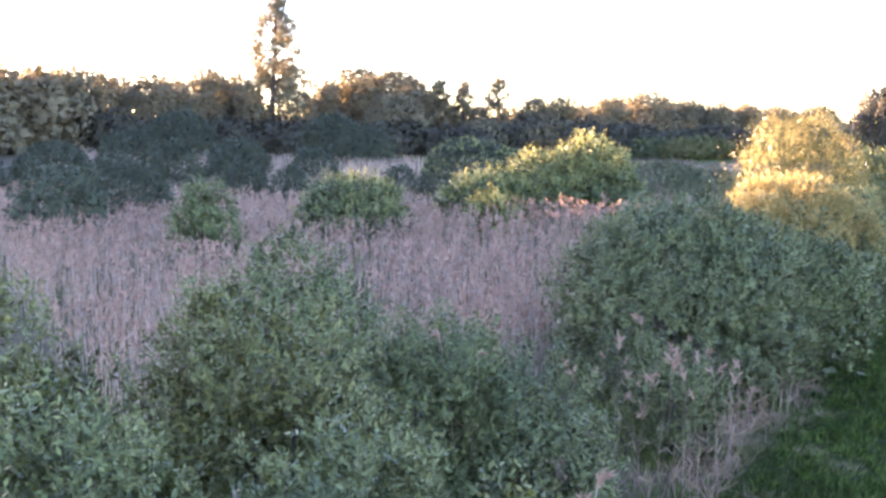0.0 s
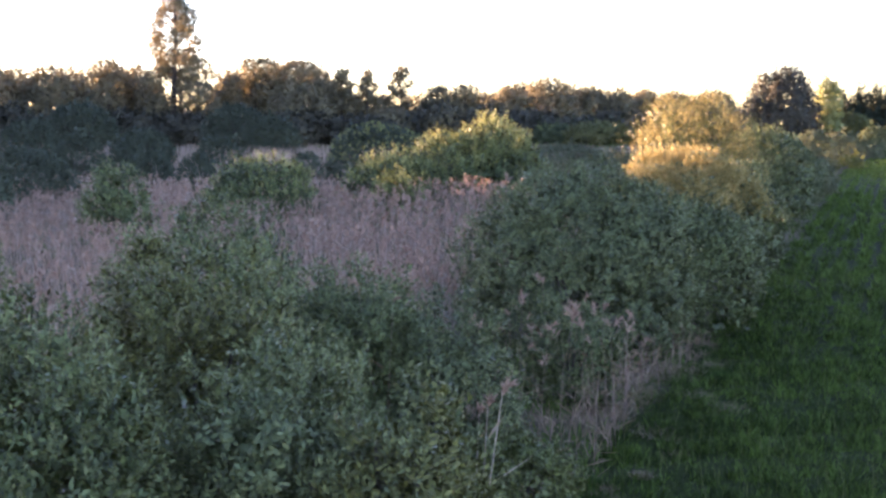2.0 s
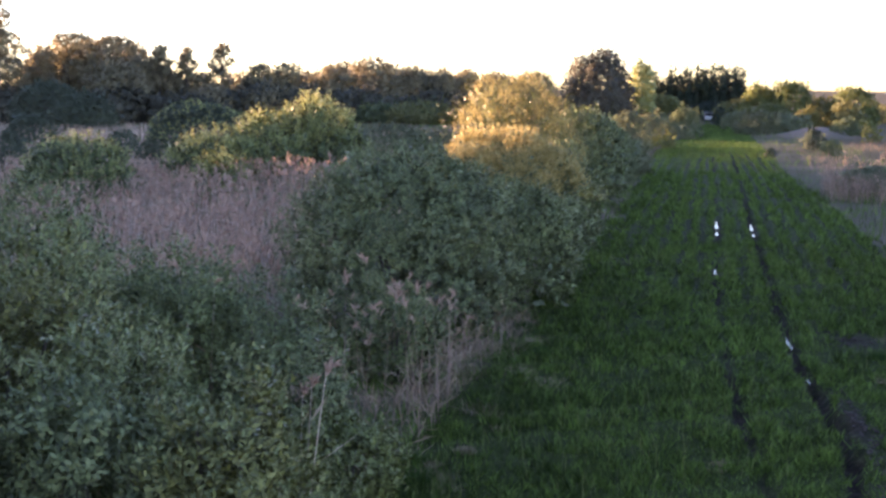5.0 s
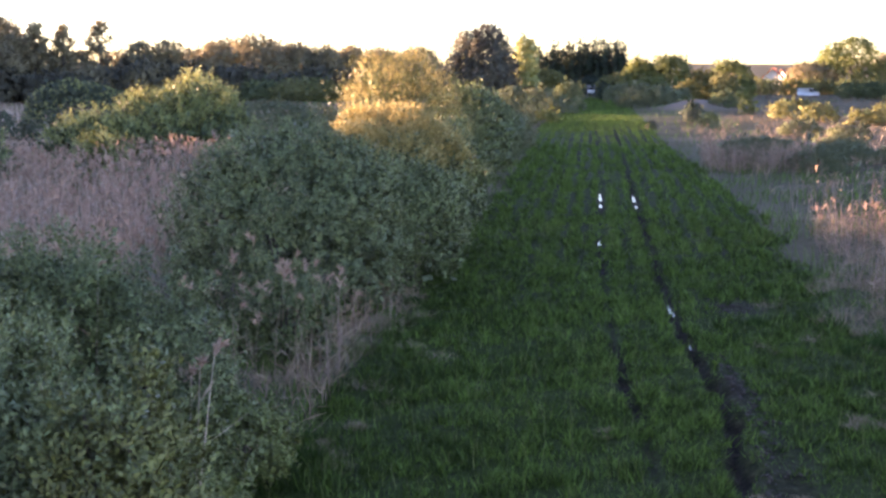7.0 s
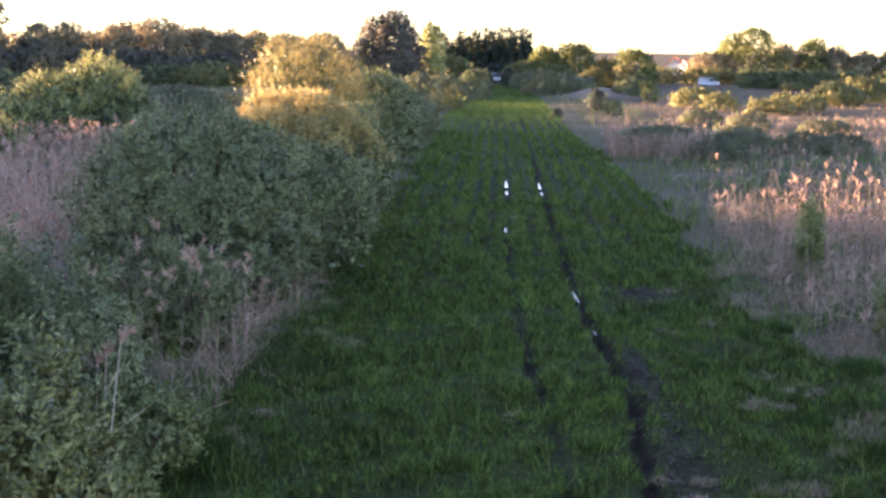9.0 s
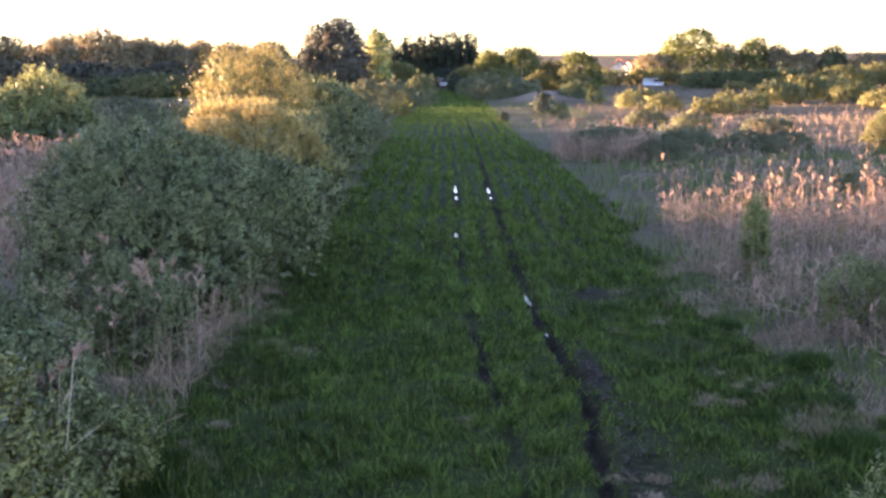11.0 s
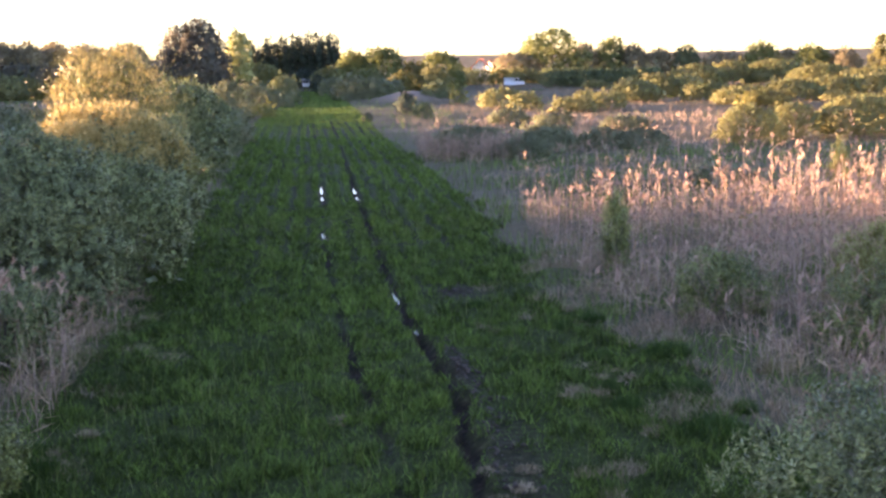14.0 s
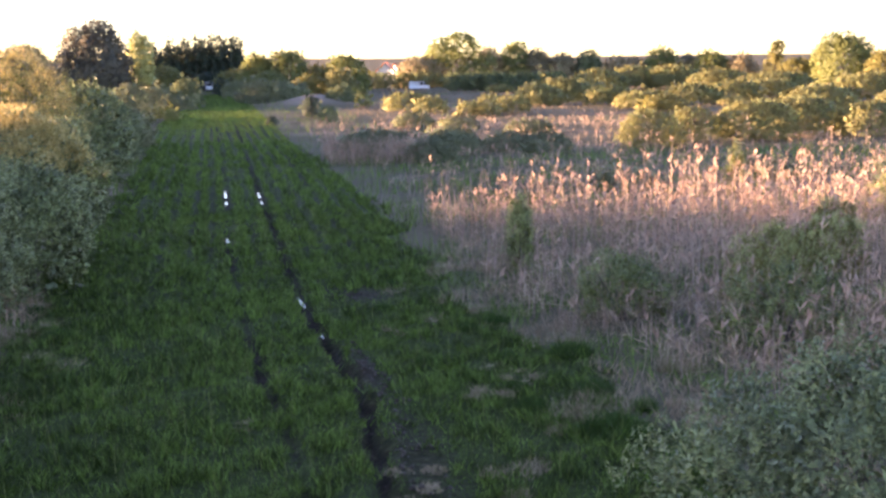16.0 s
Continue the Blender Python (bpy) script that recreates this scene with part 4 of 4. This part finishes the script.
for count, y0, y1, tall, wide in ((80000, 11, 24, 0.10, 0.018), (80000, 24, 40, 0.12, 0.022), (70000, 40, 70, 0.16, 0.028), (60000, 70, 130, 0.17, 0.05), (30000, 130, 222, 0.2, 0.10)):
    x, y = sow(count, -6, 8, y0, y1)
    z, g, m, _ = field_shape(x, y)
    lump = lumps(np.stack([x * 2.3, y * 1.4, x * 0], -1), 0.9) * 0.5 + lumps(np.stack([x * 6, y * 5, x * 0], -1), 3.3) * 0.5
    row = 0.5 + 0.5 * np.sin(2 * math.pi * x / 0.70 + 0.5 * np.sin(y * 0.07))
    rows = np.clip((y - 20) / 30, 0, 1) * np.clip((112 - y) / 15, 0, 1)
    ok = (rng.random(count) < g * (1 - m) ** 2 * (0.9 + 0.4 * lump) * (1 - rows * (1 - row) ** 2 * 0.95))
    x, y, z, lump, m = x[ok], y[ok], z[ok], lump[ok], m[ok]
    h = tall * rng.uniform(0.4, 1.25, len(x)) * (1 + 0.6 * lump) * (1 - 0.8 * m) * (1 - 0.6 * rows[ok] * (1 - row[ok]))
    sown.append((x, y, z, h, wide * rng.uniform(0.6, 1.4, len(x))))
for tufts, y0, y1, grow in ((9000, 11, 26, 0.9), (9500, 26, 48, 1.1), (6000, 48, 90, 1.4)):
    x, y = sow(tufts, -5.5, 7.5, y0, y1)
    z, g, m, _ = field_shape(x, y)
    ok = rng.random(tufts) < g * (1 - m) ** 3 * np.clip(0.5 + 1.0 * lumps(np.stack([x * 2.6, y * 1.9, x * 0], -1), 7.7) + 0.7 * lumps(np.stack([x * 0.9, y * 0.6, x * 0], -1), 2.9), 0.03, 1) * (1 - np.clip((y - 20) / 30, 0, 1) * (0.5 - 0.5 * np.sin(2 * math.pi * x / 0.70 + 0.5 * np.sin(y * 0.07))))
    k = 14
    size = np.repeat(rng.uniform(0.6, 1.4, ok.sum()) * grow, k)
    x, y, z = (np.repeat(q[ok], k) for q in (x, y, z))
    sown.append((x + rng.normal(size=len(x)) * 0.06 * size, y + rng.normal(size=len(x)) * 0.06 * size, z, 0.20 * size * rng.uniform(0.5, 1.15, len(x)), 0.016 * size * rng.uniform(0.7, 1.4, len(x)) * (1 + y / 60)))
x, y, z, h, w = (np.concatenate(q) for q in zip(*sown))
# darker blades in lumps, more towards both edges, fewer far off
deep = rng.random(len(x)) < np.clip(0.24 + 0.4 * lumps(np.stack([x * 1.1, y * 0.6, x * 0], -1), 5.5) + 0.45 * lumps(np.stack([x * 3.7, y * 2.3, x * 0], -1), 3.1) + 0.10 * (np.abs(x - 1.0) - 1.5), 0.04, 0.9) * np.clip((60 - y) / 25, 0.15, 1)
for pick, mat, lab in ((~deep, GRASS, "short green mown grass on the wet track"), (deep, DEEP_GRASS, "dark grass in patches, more towards the track's edges")):
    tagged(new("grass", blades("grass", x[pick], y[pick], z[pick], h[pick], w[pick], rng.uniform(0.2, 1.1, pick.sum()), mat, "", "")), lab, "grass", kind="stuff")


def tussock(x, y, wide, high, mat, label, name, count=700, lean=0.8, blade=0.018):
    a, r = rng.uniform(0, 6.28, count), wide * 0.5 * np.sqrt(rng.random(count))
    bx, by = np.cos(a) * r, np.sin(a) * r
    h = high * rng.uniform(0.5, 1.1, count) * (1 - 0.55 * (r / (wide * 0.5)) ** 2)
    ob = new(name, blades(name, bx, by, bx * 0, h, np.full(count, blade), rng.uniform(0.1, 1, count) * lean, mat, "", ""))
    ob.matrix_world = pose(x, y, float(field_shape(np.array([x]), np.array([y]))[0][0]))
    return tagged(ob, label, "grass tuft", kind="stuff")


for x, y, w, h in ((5.81, 24.89, 0.6, 0.30), (6.56, 21.69, 0.9, 0.35), (6.16, 19.03, 0.7, 0.35), (4.92, 18.38, 0.6, 0.30), (5.85, 16.92, 1.1, 0.40), (4.94, 19.60, 0.5, 0.25), (-3.39, 25.77, 0.5, 0.25), (3.74, 21.81, 0.4, 0.20)):
    tussock(x, y, w, h, SEDGE, "dark green sedge tussock at the track's edge", "sedge_tussock", 700)
for x, y, w, h in ((-4.87, 22.62, 1.6, 0.35), (-3.72, 23.91, 1.5, 0.20), (-4.61, 25.70, 0.9, 0.50), (-4.00, 16.61, 0.9, 0.20), (-3.64, 20.37, 0.6, 0.15), (-3.71, 18.17, 0.5, 0.15), (5.61, 26.26, 0.7, 0.30), (4.41, 19.22, 0.7, 0.20), (5.55, 17.96, 1.1, 0.30), (5.19, 20.40, 0.5, 0.20), (7.10, 23.14, 1.3, 0.25), (6.76, 17.45, 1.3, 0.30), (4.99, 17.29, 0.6, 0.20), (6.49, 32.30, 1.2, 0.30), (8.27, 20.62, 1.0, 0.50), (3.53, 24.83, 0.5, 0.20), (3.86, 14.92, 1.0, 0.20), (2.44, 15.14, 0.8, 0.15), (0.18, 18.52, 0.4, 0.12)):
    for j in range(4):
        tussock(x + rng.normal() * w * 0.3, y + rng.normal() * w * 0.5, w * rng.uniform(0.35, 0.7), h * rng.uniform(0.5, 1.1), HAY, "pale flattened tuft of dead grass", "dead_grass_tuft", 150, 1.6, 0.014)


for k in range(34):
    east = k % 3 > 0
    y = rng.uniform(14, 30)
    x = (np.interp(y, EDGE_Y, EDGE_R) + rng.uniform(-1.8, 1.2)) if east else (np.interp(y, EDGE_Y, EDGE_L) + rng.uniform(-0.4, 0.7))
    if k % 4 == 0:
        tussock(float(x), y, rng.uniform(0.3, 0.6), rng.uniform(0.15, 0.3), SEDGE, "dark green sedge tussock at the track's edge", "sedge_tussock", 400)
    else:
        tussock(float(x), y, rng.uniform(0.35, 0.8), rng.uniform(0.12, 0.3), HAY, "pale flattened tuft of dead grass", "dead_grass_tuft", 70, 3.0, 0.018)


def reeds(name, x, y, high, label, thick=1.0, plume=1.0, barbs=4, droop=0.12, plume_long=0.19, base=0.0, stem_mat=STEM):
    """Upright dead reeds: bent stem, hanging plume, a few narrow leaves."""
    n = len(x)
    gz = field_shape(x, y)[0]
    a = rng.uniform(0, 6.28, n)
    tilt = np.stack([np.cos(a), np.sin(a), a * 0], 1) * (high * rng.uniform(0.02, 0.16, n))[:, None]
    p0 = np.stack([x, y, gz + base], 1)
    p2 = p0 + tilt + np.stack([x * 0, x * 0, high - base], 1)
    p1 = p0 + tilt * 0.3 + np.stack([x * 0, x * 0, (high - base) * 0.5], 1)
    f = rng.uniform(0, 6.28, n)
    s = np.stack([np.cos(f), np.sin(f), f * 0], 1) * (0.006 * thick)
    stem = np.stack([p0 - s, p0 + s, p1 + s * 0.8, p1 - s * 0.8, p1 - s * 0.8, p1 + s * 0.8, p2 + s * 0.5, p2 - s * 0.5], 1).reshape(-1, 3)
    top = new(name)
    part("stems", mesh("stems", stem, np.arange(8 * n).reshape(2 * n, 4), stem_mat), top)
    k = barbs
    pick = np.repeat(np.nonzero(rng.random(n) < plume)[0], k)
    along = np.tile(np.linspace(0.0, 1.0, k), len(pick) // k)
    long = np.repeat(rng.uniform(0.5, 1.0, len(pick) // k), k) * plume_long
    bow = unit(tilt[pick])
    rachis = np.array([0, 0, 1.0]) * (along - 0.35 * along ** 2)[:, None] + bow * (0.10 * along + droop * along ** 2)[:, None]
    way = unit(np.array([0, 0, 0.75]) * (1 - 2.2 * droop * along)[:, None] + bow * (0.1 + 2 * droop * along)[:, None] + rng.normal(size=(len(pick), 3)) * 0.32)
    size = long * (0.55 + 2.0 / k) * rng.uniform(0.7, 1.2, len(pick))
    part("plumes", mesh("plumes", *leaf_quads(p2[pick] - np.array([0, 0, 0.05]) + rachis * long[:, None], way, size, size * (0.16 + 0.35 / k) * thick ** 0.4), PLUME), top)
    pick = np.repeat(np.arange(n), 3)
    u = rng.uniform(0.15, 0.9, len(pick))
    root = p0[pick] * (1 - u)[:, None] + p2[pick] * u[:, None]
    way = unit(rng.normal(size=root.shape) * [1, 1, 0.3] + [0, 0, 0.7])
    size = rng.uniform(0.2, 0.5, len(pick))
    part("leaves", mesh("leaves", *leaf_quads(root, way, size, np.full(len(pick), 0.02 * thick)), STRAW), top)
    return tagged(top, label, "reeds", kind="stuff")


# western reed bed
x, y = sow(36000, -60, -4, 18, 62)
ok = (x < np.interp(y, [18, 24, 33, 40, 62], [-8.2, -10.0, -10.5, -11, -12.5])) & (x > -1.15 * y + 6)
dens = 0.62 + 0.4 * lumps(np.stack([x * 0.35, y * 0.3, x * 0], -1), 5.0)
ok &= rng.random(len(x)) < dens
reeds("reed_bed", x[ok], y[ok], rng.uniform(1.0, 1.75, ok.sum()) + 0.9 * np.exp(-(((x[ok] + 17) / 6) ** 2) - ((y[ok] - 50) / 6) ** 2), "pale dead reeds with feathery plumes in the western bed", thick=1.5, plume=0.9, plume_long=0.27)
x, y = sow(12000, -130, -8, 62, 150)
ok = (x < -10) & (x > -0.95 * y)
reeds("reed_bed", x[ok], y[ok], rng.uniform(0.9, 1.5, ok.sum()), "pale dead reeds between far willow domes", thick=4.0, plume=0.3)
# tall reeds at the thicket's edge
x, y = sow(46, -7.6, -4.4, 18.0, 25.0)
reeds("reed_clump", x, y, rng.uniform(1.0, 2.1, len(x)), "tall dead reeds at the foot of the willows", thick=0.8, plume=0.75, barbs=16, droop=0.25, plume_long=0.30, stem_mat=BROWN_STEM)
x, y = sow(130, -5.4, -4.3, 17.0, 29)
reeds("reed_clump", x, y, rng.uniform(0.4, 1.1, len(x)), "broken dead stalks at the foot of the willows", thick=1.2, plume=0.0, stem_mat=BROWN_STEM)
x, y = np.array([-3.60, -3.66, -3.72, -6.3, -6.35]), np.array([10.5, 10.58, 10.7, 14.7, 14.8])
reeds("reed_clump", x, y, np.array([3.0, 2.95, 2.85, 3.3, 3.1]), "few tall reeds with large plumes in the thicket", thick=1.3, barbs=40, droop=0.4, plume_long=0.22)
# eastern reed bed
x, y = sow(23000, 5.5, 42, 18, 52)
ok = (x > np.interp(y, [18, 24, 27, 33, 45, 52], [8.0, 7.0, 6.3, 6.6, 7.3, 7.6])) & (x < 0.75 * y)
dens = 0.65 + 0.4 * lumps(np.stack([x * 0.4, y * 0.35, x * 0], -1), 8.0)
ok &= rng.random(len(x)) < dens
ok &= (y < 41) | (rng.random(len(x)) < 0.2)
tall = np.clip(0.65 + 0.12 * (x[ok] - 6.0) + 0.02 * (y[ok] - 24), 0.7, 1.75)
reeds("reed_bed", x[ok], y[ok], tall * rng.uniform(0.5, 1.15, ok.sum()) * (0.95 + 0.35 * lumps(np.stack([x[ok] * 0.7, y[ok] * 0.5, x[ok] * 0], -1), 9.3)), "pale dead reeds with feathery plumes in the eastern meadow", thick=1.05, plume_long=0.25, plume=np.clip((x[ok] - 6) * 0.07, 0.04, 0.45), stem_mat=BROWN_STEM)
x, y = sow(2600, 6, 75, 52, 110)
ok = (x > 7) & (x < 0.7 * y)
reeds("reed_bed", x[ok], y[ok], rng.uniform(0.3, 0.8, ok.sum()), "low dead reeds in the far eastern meadow", thick=1.9, plume=0.1, stem_mat=BROWN_STEM)
x, y = sow(900, 6.2, 12.0, 66, 74)
reeds("reed_bed", x, y, rng.uniform(0.9, 1.5, len(x)), "dark dense reed stand beside the track", thick=1.6, plume=0.1, stem_mat=BROWN_STEM)
# rough green herbs under the reeds
x, y = np.concatenate([sow(70000, -40, 40, 14, 70), sow(2500, 6, 26, 24, 48), sow(60000, -110, 130, 70, 240)], 1)
z, g, m, _ = field_shape(x, y)
ok = (g < 0.3) & (np.abs(x) < 0.9 * y) & (lumps(np.stack([x * 0.5, y * 0.4, x * 0], -1), 2.2) > -0.2)
dry = (y > 75) & (np.abs(x - 1) > 13) & (lumps(np.stack([x * 0.12, y * 0.06, x * 0], -1), 6.1) > np.where(x > 0, -0.6, 0.0))
for pick, mat, lab in ((ok & ~dry, GRASS, "long green grass and herbs between dead reeds"), (ok & dry, FIELD_STRAW, "pale dead grass in the far meadow")):
    n = pick.sum()
    tagged(new("rough_grass", blades("rough_grass", x[pick], y[pick], z[pick], rng.uniform(0.25, 0.7, n), 0.010 + 0.0003 * y[pick], rng.uniform(0.1, 0.6, n), mat, "", "")), lab, "grass", kind="stuff")


x, y = np.concatenate([sow(34000, 4.5, 16, 13, 34), sow(16000, -8.5, -3.8, 12, 30)], 1)
z, g, m, _ = field_shape(x, y)
ok = (g < 0.75) & (rng.random(len(x)) < 0.55 + 0.6 * lumps(np.stack([x * 1.7, y * 1.3, x * 0], -1), 4.4))
dry = lumps(np.stack([x * 0.9, y * 0.7, x * 0 + 2], -1), 1.1) > 0.05
for pick, mat, lab in ((ok & dry, STRAW, "matted dead grass along the track's rough edge"), (ok & ~dry, GRASS, "rank green grass along the track's rough edge")):
    n = pick.sum()
    tagged(new("rough_grass", blades("rough_grass", x[pick], y[pick], z[pick], rng.uniform(0.10, 0.38, n), np.full(n, 0.018), rng.uniform(0.2, 1.6, n), mat, "", "")), lab, "grass", kind="stuff")
# pale seeding stalks standing out of the mown grass
x, y = sow(3200, -4.6, 6, 11, 45)
z, g, m, _ = field_shape(x, y)
ok = (g > 0.8) & (m < 0.1)
x, y, z = x[ok], y[ok], z[ok]
tagged(new("grass_stalk", blades("grass_stalk", x, y, z, rng.uniform(0.25, 0.5, len(x)), np.full(len(x), 0.014), rng.uniform(0.0, 0.3, len(x)), FRESH, "", "")), "single pale grass stalks above the mown turf", "grass", kind="stuff")


# clods of mud thrown up beside the right-hand rut
n = 360
y = np.concatenate([rng.uniform(11, 24, 280), rng.uniform(27.8, 29.8, 80)])
x = np.interp(y, RUT_Y, RUT_R) + np.where(y < 25, 0.28 + np.abs(rng.normal(size=n)) * 0.22, rng.uniform(0.2, 2.2, n))
size = rng.uniform(0.015, 0.05, n)
z = field_shape(x, y)[0] + size * 0.3
spike = np.array([(1, 0, 0), (0, 1, 0), (-1, 0, 0), (0, -1, 0), (0, 0, 0.7), (0, 0, -0.7)])
co = (np.stack([x, y, z], 1)[:, None] + (spike[None] + rng.normal(size=(n, 6, 3)) * 0.35) * size[:, None, None]).reshape(-1, 3)
tri = np.array([(0, 1, 4), (1, 2, 4), (2, 3, 4), (3, 0, 4), (1, 0, 5), (2, 1, 5), (3, 2, 5), (0, 3, 5)])
CLOD = plain("dried_mud", (0.075, 0.056, 0.046), 0.95, vary=0.4, scale=20)
tagged(new("mud_clods", mesh("mud_clods", co, (tri[None] + 6 * np.arange(n)[:, None, None]).reshape(-1, 3), CLOD)), "crumbled clods of mud beside a wheel rut", "mud", kind="stuff")


# ---- far things ----
def box(x0, x1, y0, y1, z0, z1):
    co = np.array([(x, y, z) for z in (z0, z1) for y in (y0, y1) for x in (x0, x1)], float)
    return co, np.array([(0, 2, 3, 1), (4, 5, 7, 6), (0, 1, 5, 4), (2, 6, 7, 3), (0, 4, 6, 2), (1, 3, 7, 5)])


def join(*pieces):
    co, faces, base = [], [], 0
    for c, f in pieces:
        co.append(c)
        faces.append(np.asarray(f) + base)
        base += len(c)
    return np.concatenate(co), np.concatenate(faces)


def prism(x0, x1, profile):
    """A bar along x with the given (y, z) outline, closed at both ends, in four-cornered faces."""
    n = len(profile)
    co = np.array([(x, y, z) for x in (x0, x1) for y, z in profile], float)
    f = [(i, (i + 1) % n, n + (i + 1) % n, n + i) for i in range(n)]
    for o in (0, n):
        f += [(o, o + i, o + i + 1, o + min(i + 2, n - 1)) for i in range(1, n - 2, 2)]
    return co, np.array(f)


van = new("van")
van.matrix_world = pose(39.2, 233.7, 0, 0, 0, -10) @ Matrix.Scale(0.85, 4)
side = [(-2.3, 0.35), (2.3, 0.35), (2.35, 0.95), (1.6, 1.15), (1.0, 1.85), (-2.2, 1.9)]
shell = prism(-0.9, 0.9, side)
shell = (shell[0][:, [1, 0, 2]], shell[1][:, ::-1])
part("body", mesh("body", *shell, VAN_PAINT), van)
part("windscreen", mesh("windscreen", *join(box(1.05, 1.55, -0.91, -0.9, 1.2, 1.65)), DARK_GLASS), van)
part("window", mesh("window", *box(0.2, 0.95, -0.92, -0.9, 1.2, 1.7), DARK_GLASS), van)
for wx in (-1.4, 1.4):
    a = np.linspace(0, 2 * math.pi, 17)[:-1]
    co = np.array([(wx + math.cos(t) * 0.33, yy, 0.33 + math.sin(t) * 0.33) for yy in (-0.93, 0.93) for t in a])
    part("wheel", mesh("wheel", co, [(i, (i + 1) % 16, 16 + (i + 1) % 16, 16 + i) for i in range(16)], RUBBER), van)
tagged(van, "white van parked at the far meadow edge", "van")

hide = new("hunting_hide")
hide.matrix_world = pose(-0.5, 223.6, 0, 0, 0, 4) @ Matrix.Scale(0.86, 4)
for lx in (-0.7, 0.7):
    for ly in (-0.7, 0.7):
        part("leg", mesh("leg", *box(lx - 0.06, lx + 0.06, ly - 0.06, ly + 0.06, -0.05, 1.0), BOARDS), hide)
part("cabin", mesh("cabin", *join(box(-0.8, 0.8, -0.8, 0.8, 1.0, 1.55), box(-0.8, 0.8, -0.78, 0.8, 1.55, 2.35)), BOARDS), hide)
part("front_board", mesh("front_board", *box(-0.7, 0.7, -0.84, -0.8, 1.05, 1.75), PALE_BOARD), hide)
part("window_opening", mesh("window_opening", *box(-0.5, 0.5, -0.82, -0.79, 1.8, 2.2), DARK_GLASS), hide)
part("roof", mesh("roof", *prism(-0.95, 0.95, [(-1.0, 2.35), (1.0, 2.55), (1.0, 2.65), (-1.0, 2.45)]), BOARDS), hide)
tagged(hide, "small raised wooden hunting hide closing the track", "hide")


def house(x, y, wide, deep, eaves, ridge, turn):
    top = new("house")
    top.matrix_world = pose(x, y, 0, 0, 0, turn)
    part("wall", mesh("wall", *prism(-wide / 2, wide / 2, [(-deep / 2, -0.2), (deep / 2, -0.2), (deep / 2, eaves), (0, ridge - 0.15), (0, ridge - 0.15), (-deep / 2, eaves)]), RENDER_WALL), top)
    for s in (-1, 1):
        part("roof", mesh("roof", *prism(-wide / 2 - 0.4, wide / 2 + 0.4, [(0, ridge), (s * (deep / 2 + 0.5), eaves - 0.3), (s * (deep / 2 + 0.5), eaves - 0.12), (0, ridge + 0.18)]), ROOF_TILE), top)
    return tagged(top, "pale rendered house with a red tiled roof", "house", "houses beyond the hedgerow")


for k in range(7):
    copy_thing(models[k % 4], pose(29 + 3.2 * k, 246 + 3 * (k % 3), 0, 0, 0, 70 * k) @ Matrix.Diagonal((0.9, 0.9, 1.15, 1)))
house(52.9, 376.3, 6, 5, 2.4, 5.0, 75)
house(61.5, 396.0, 7, 6, 2.2, 4.6, 20)
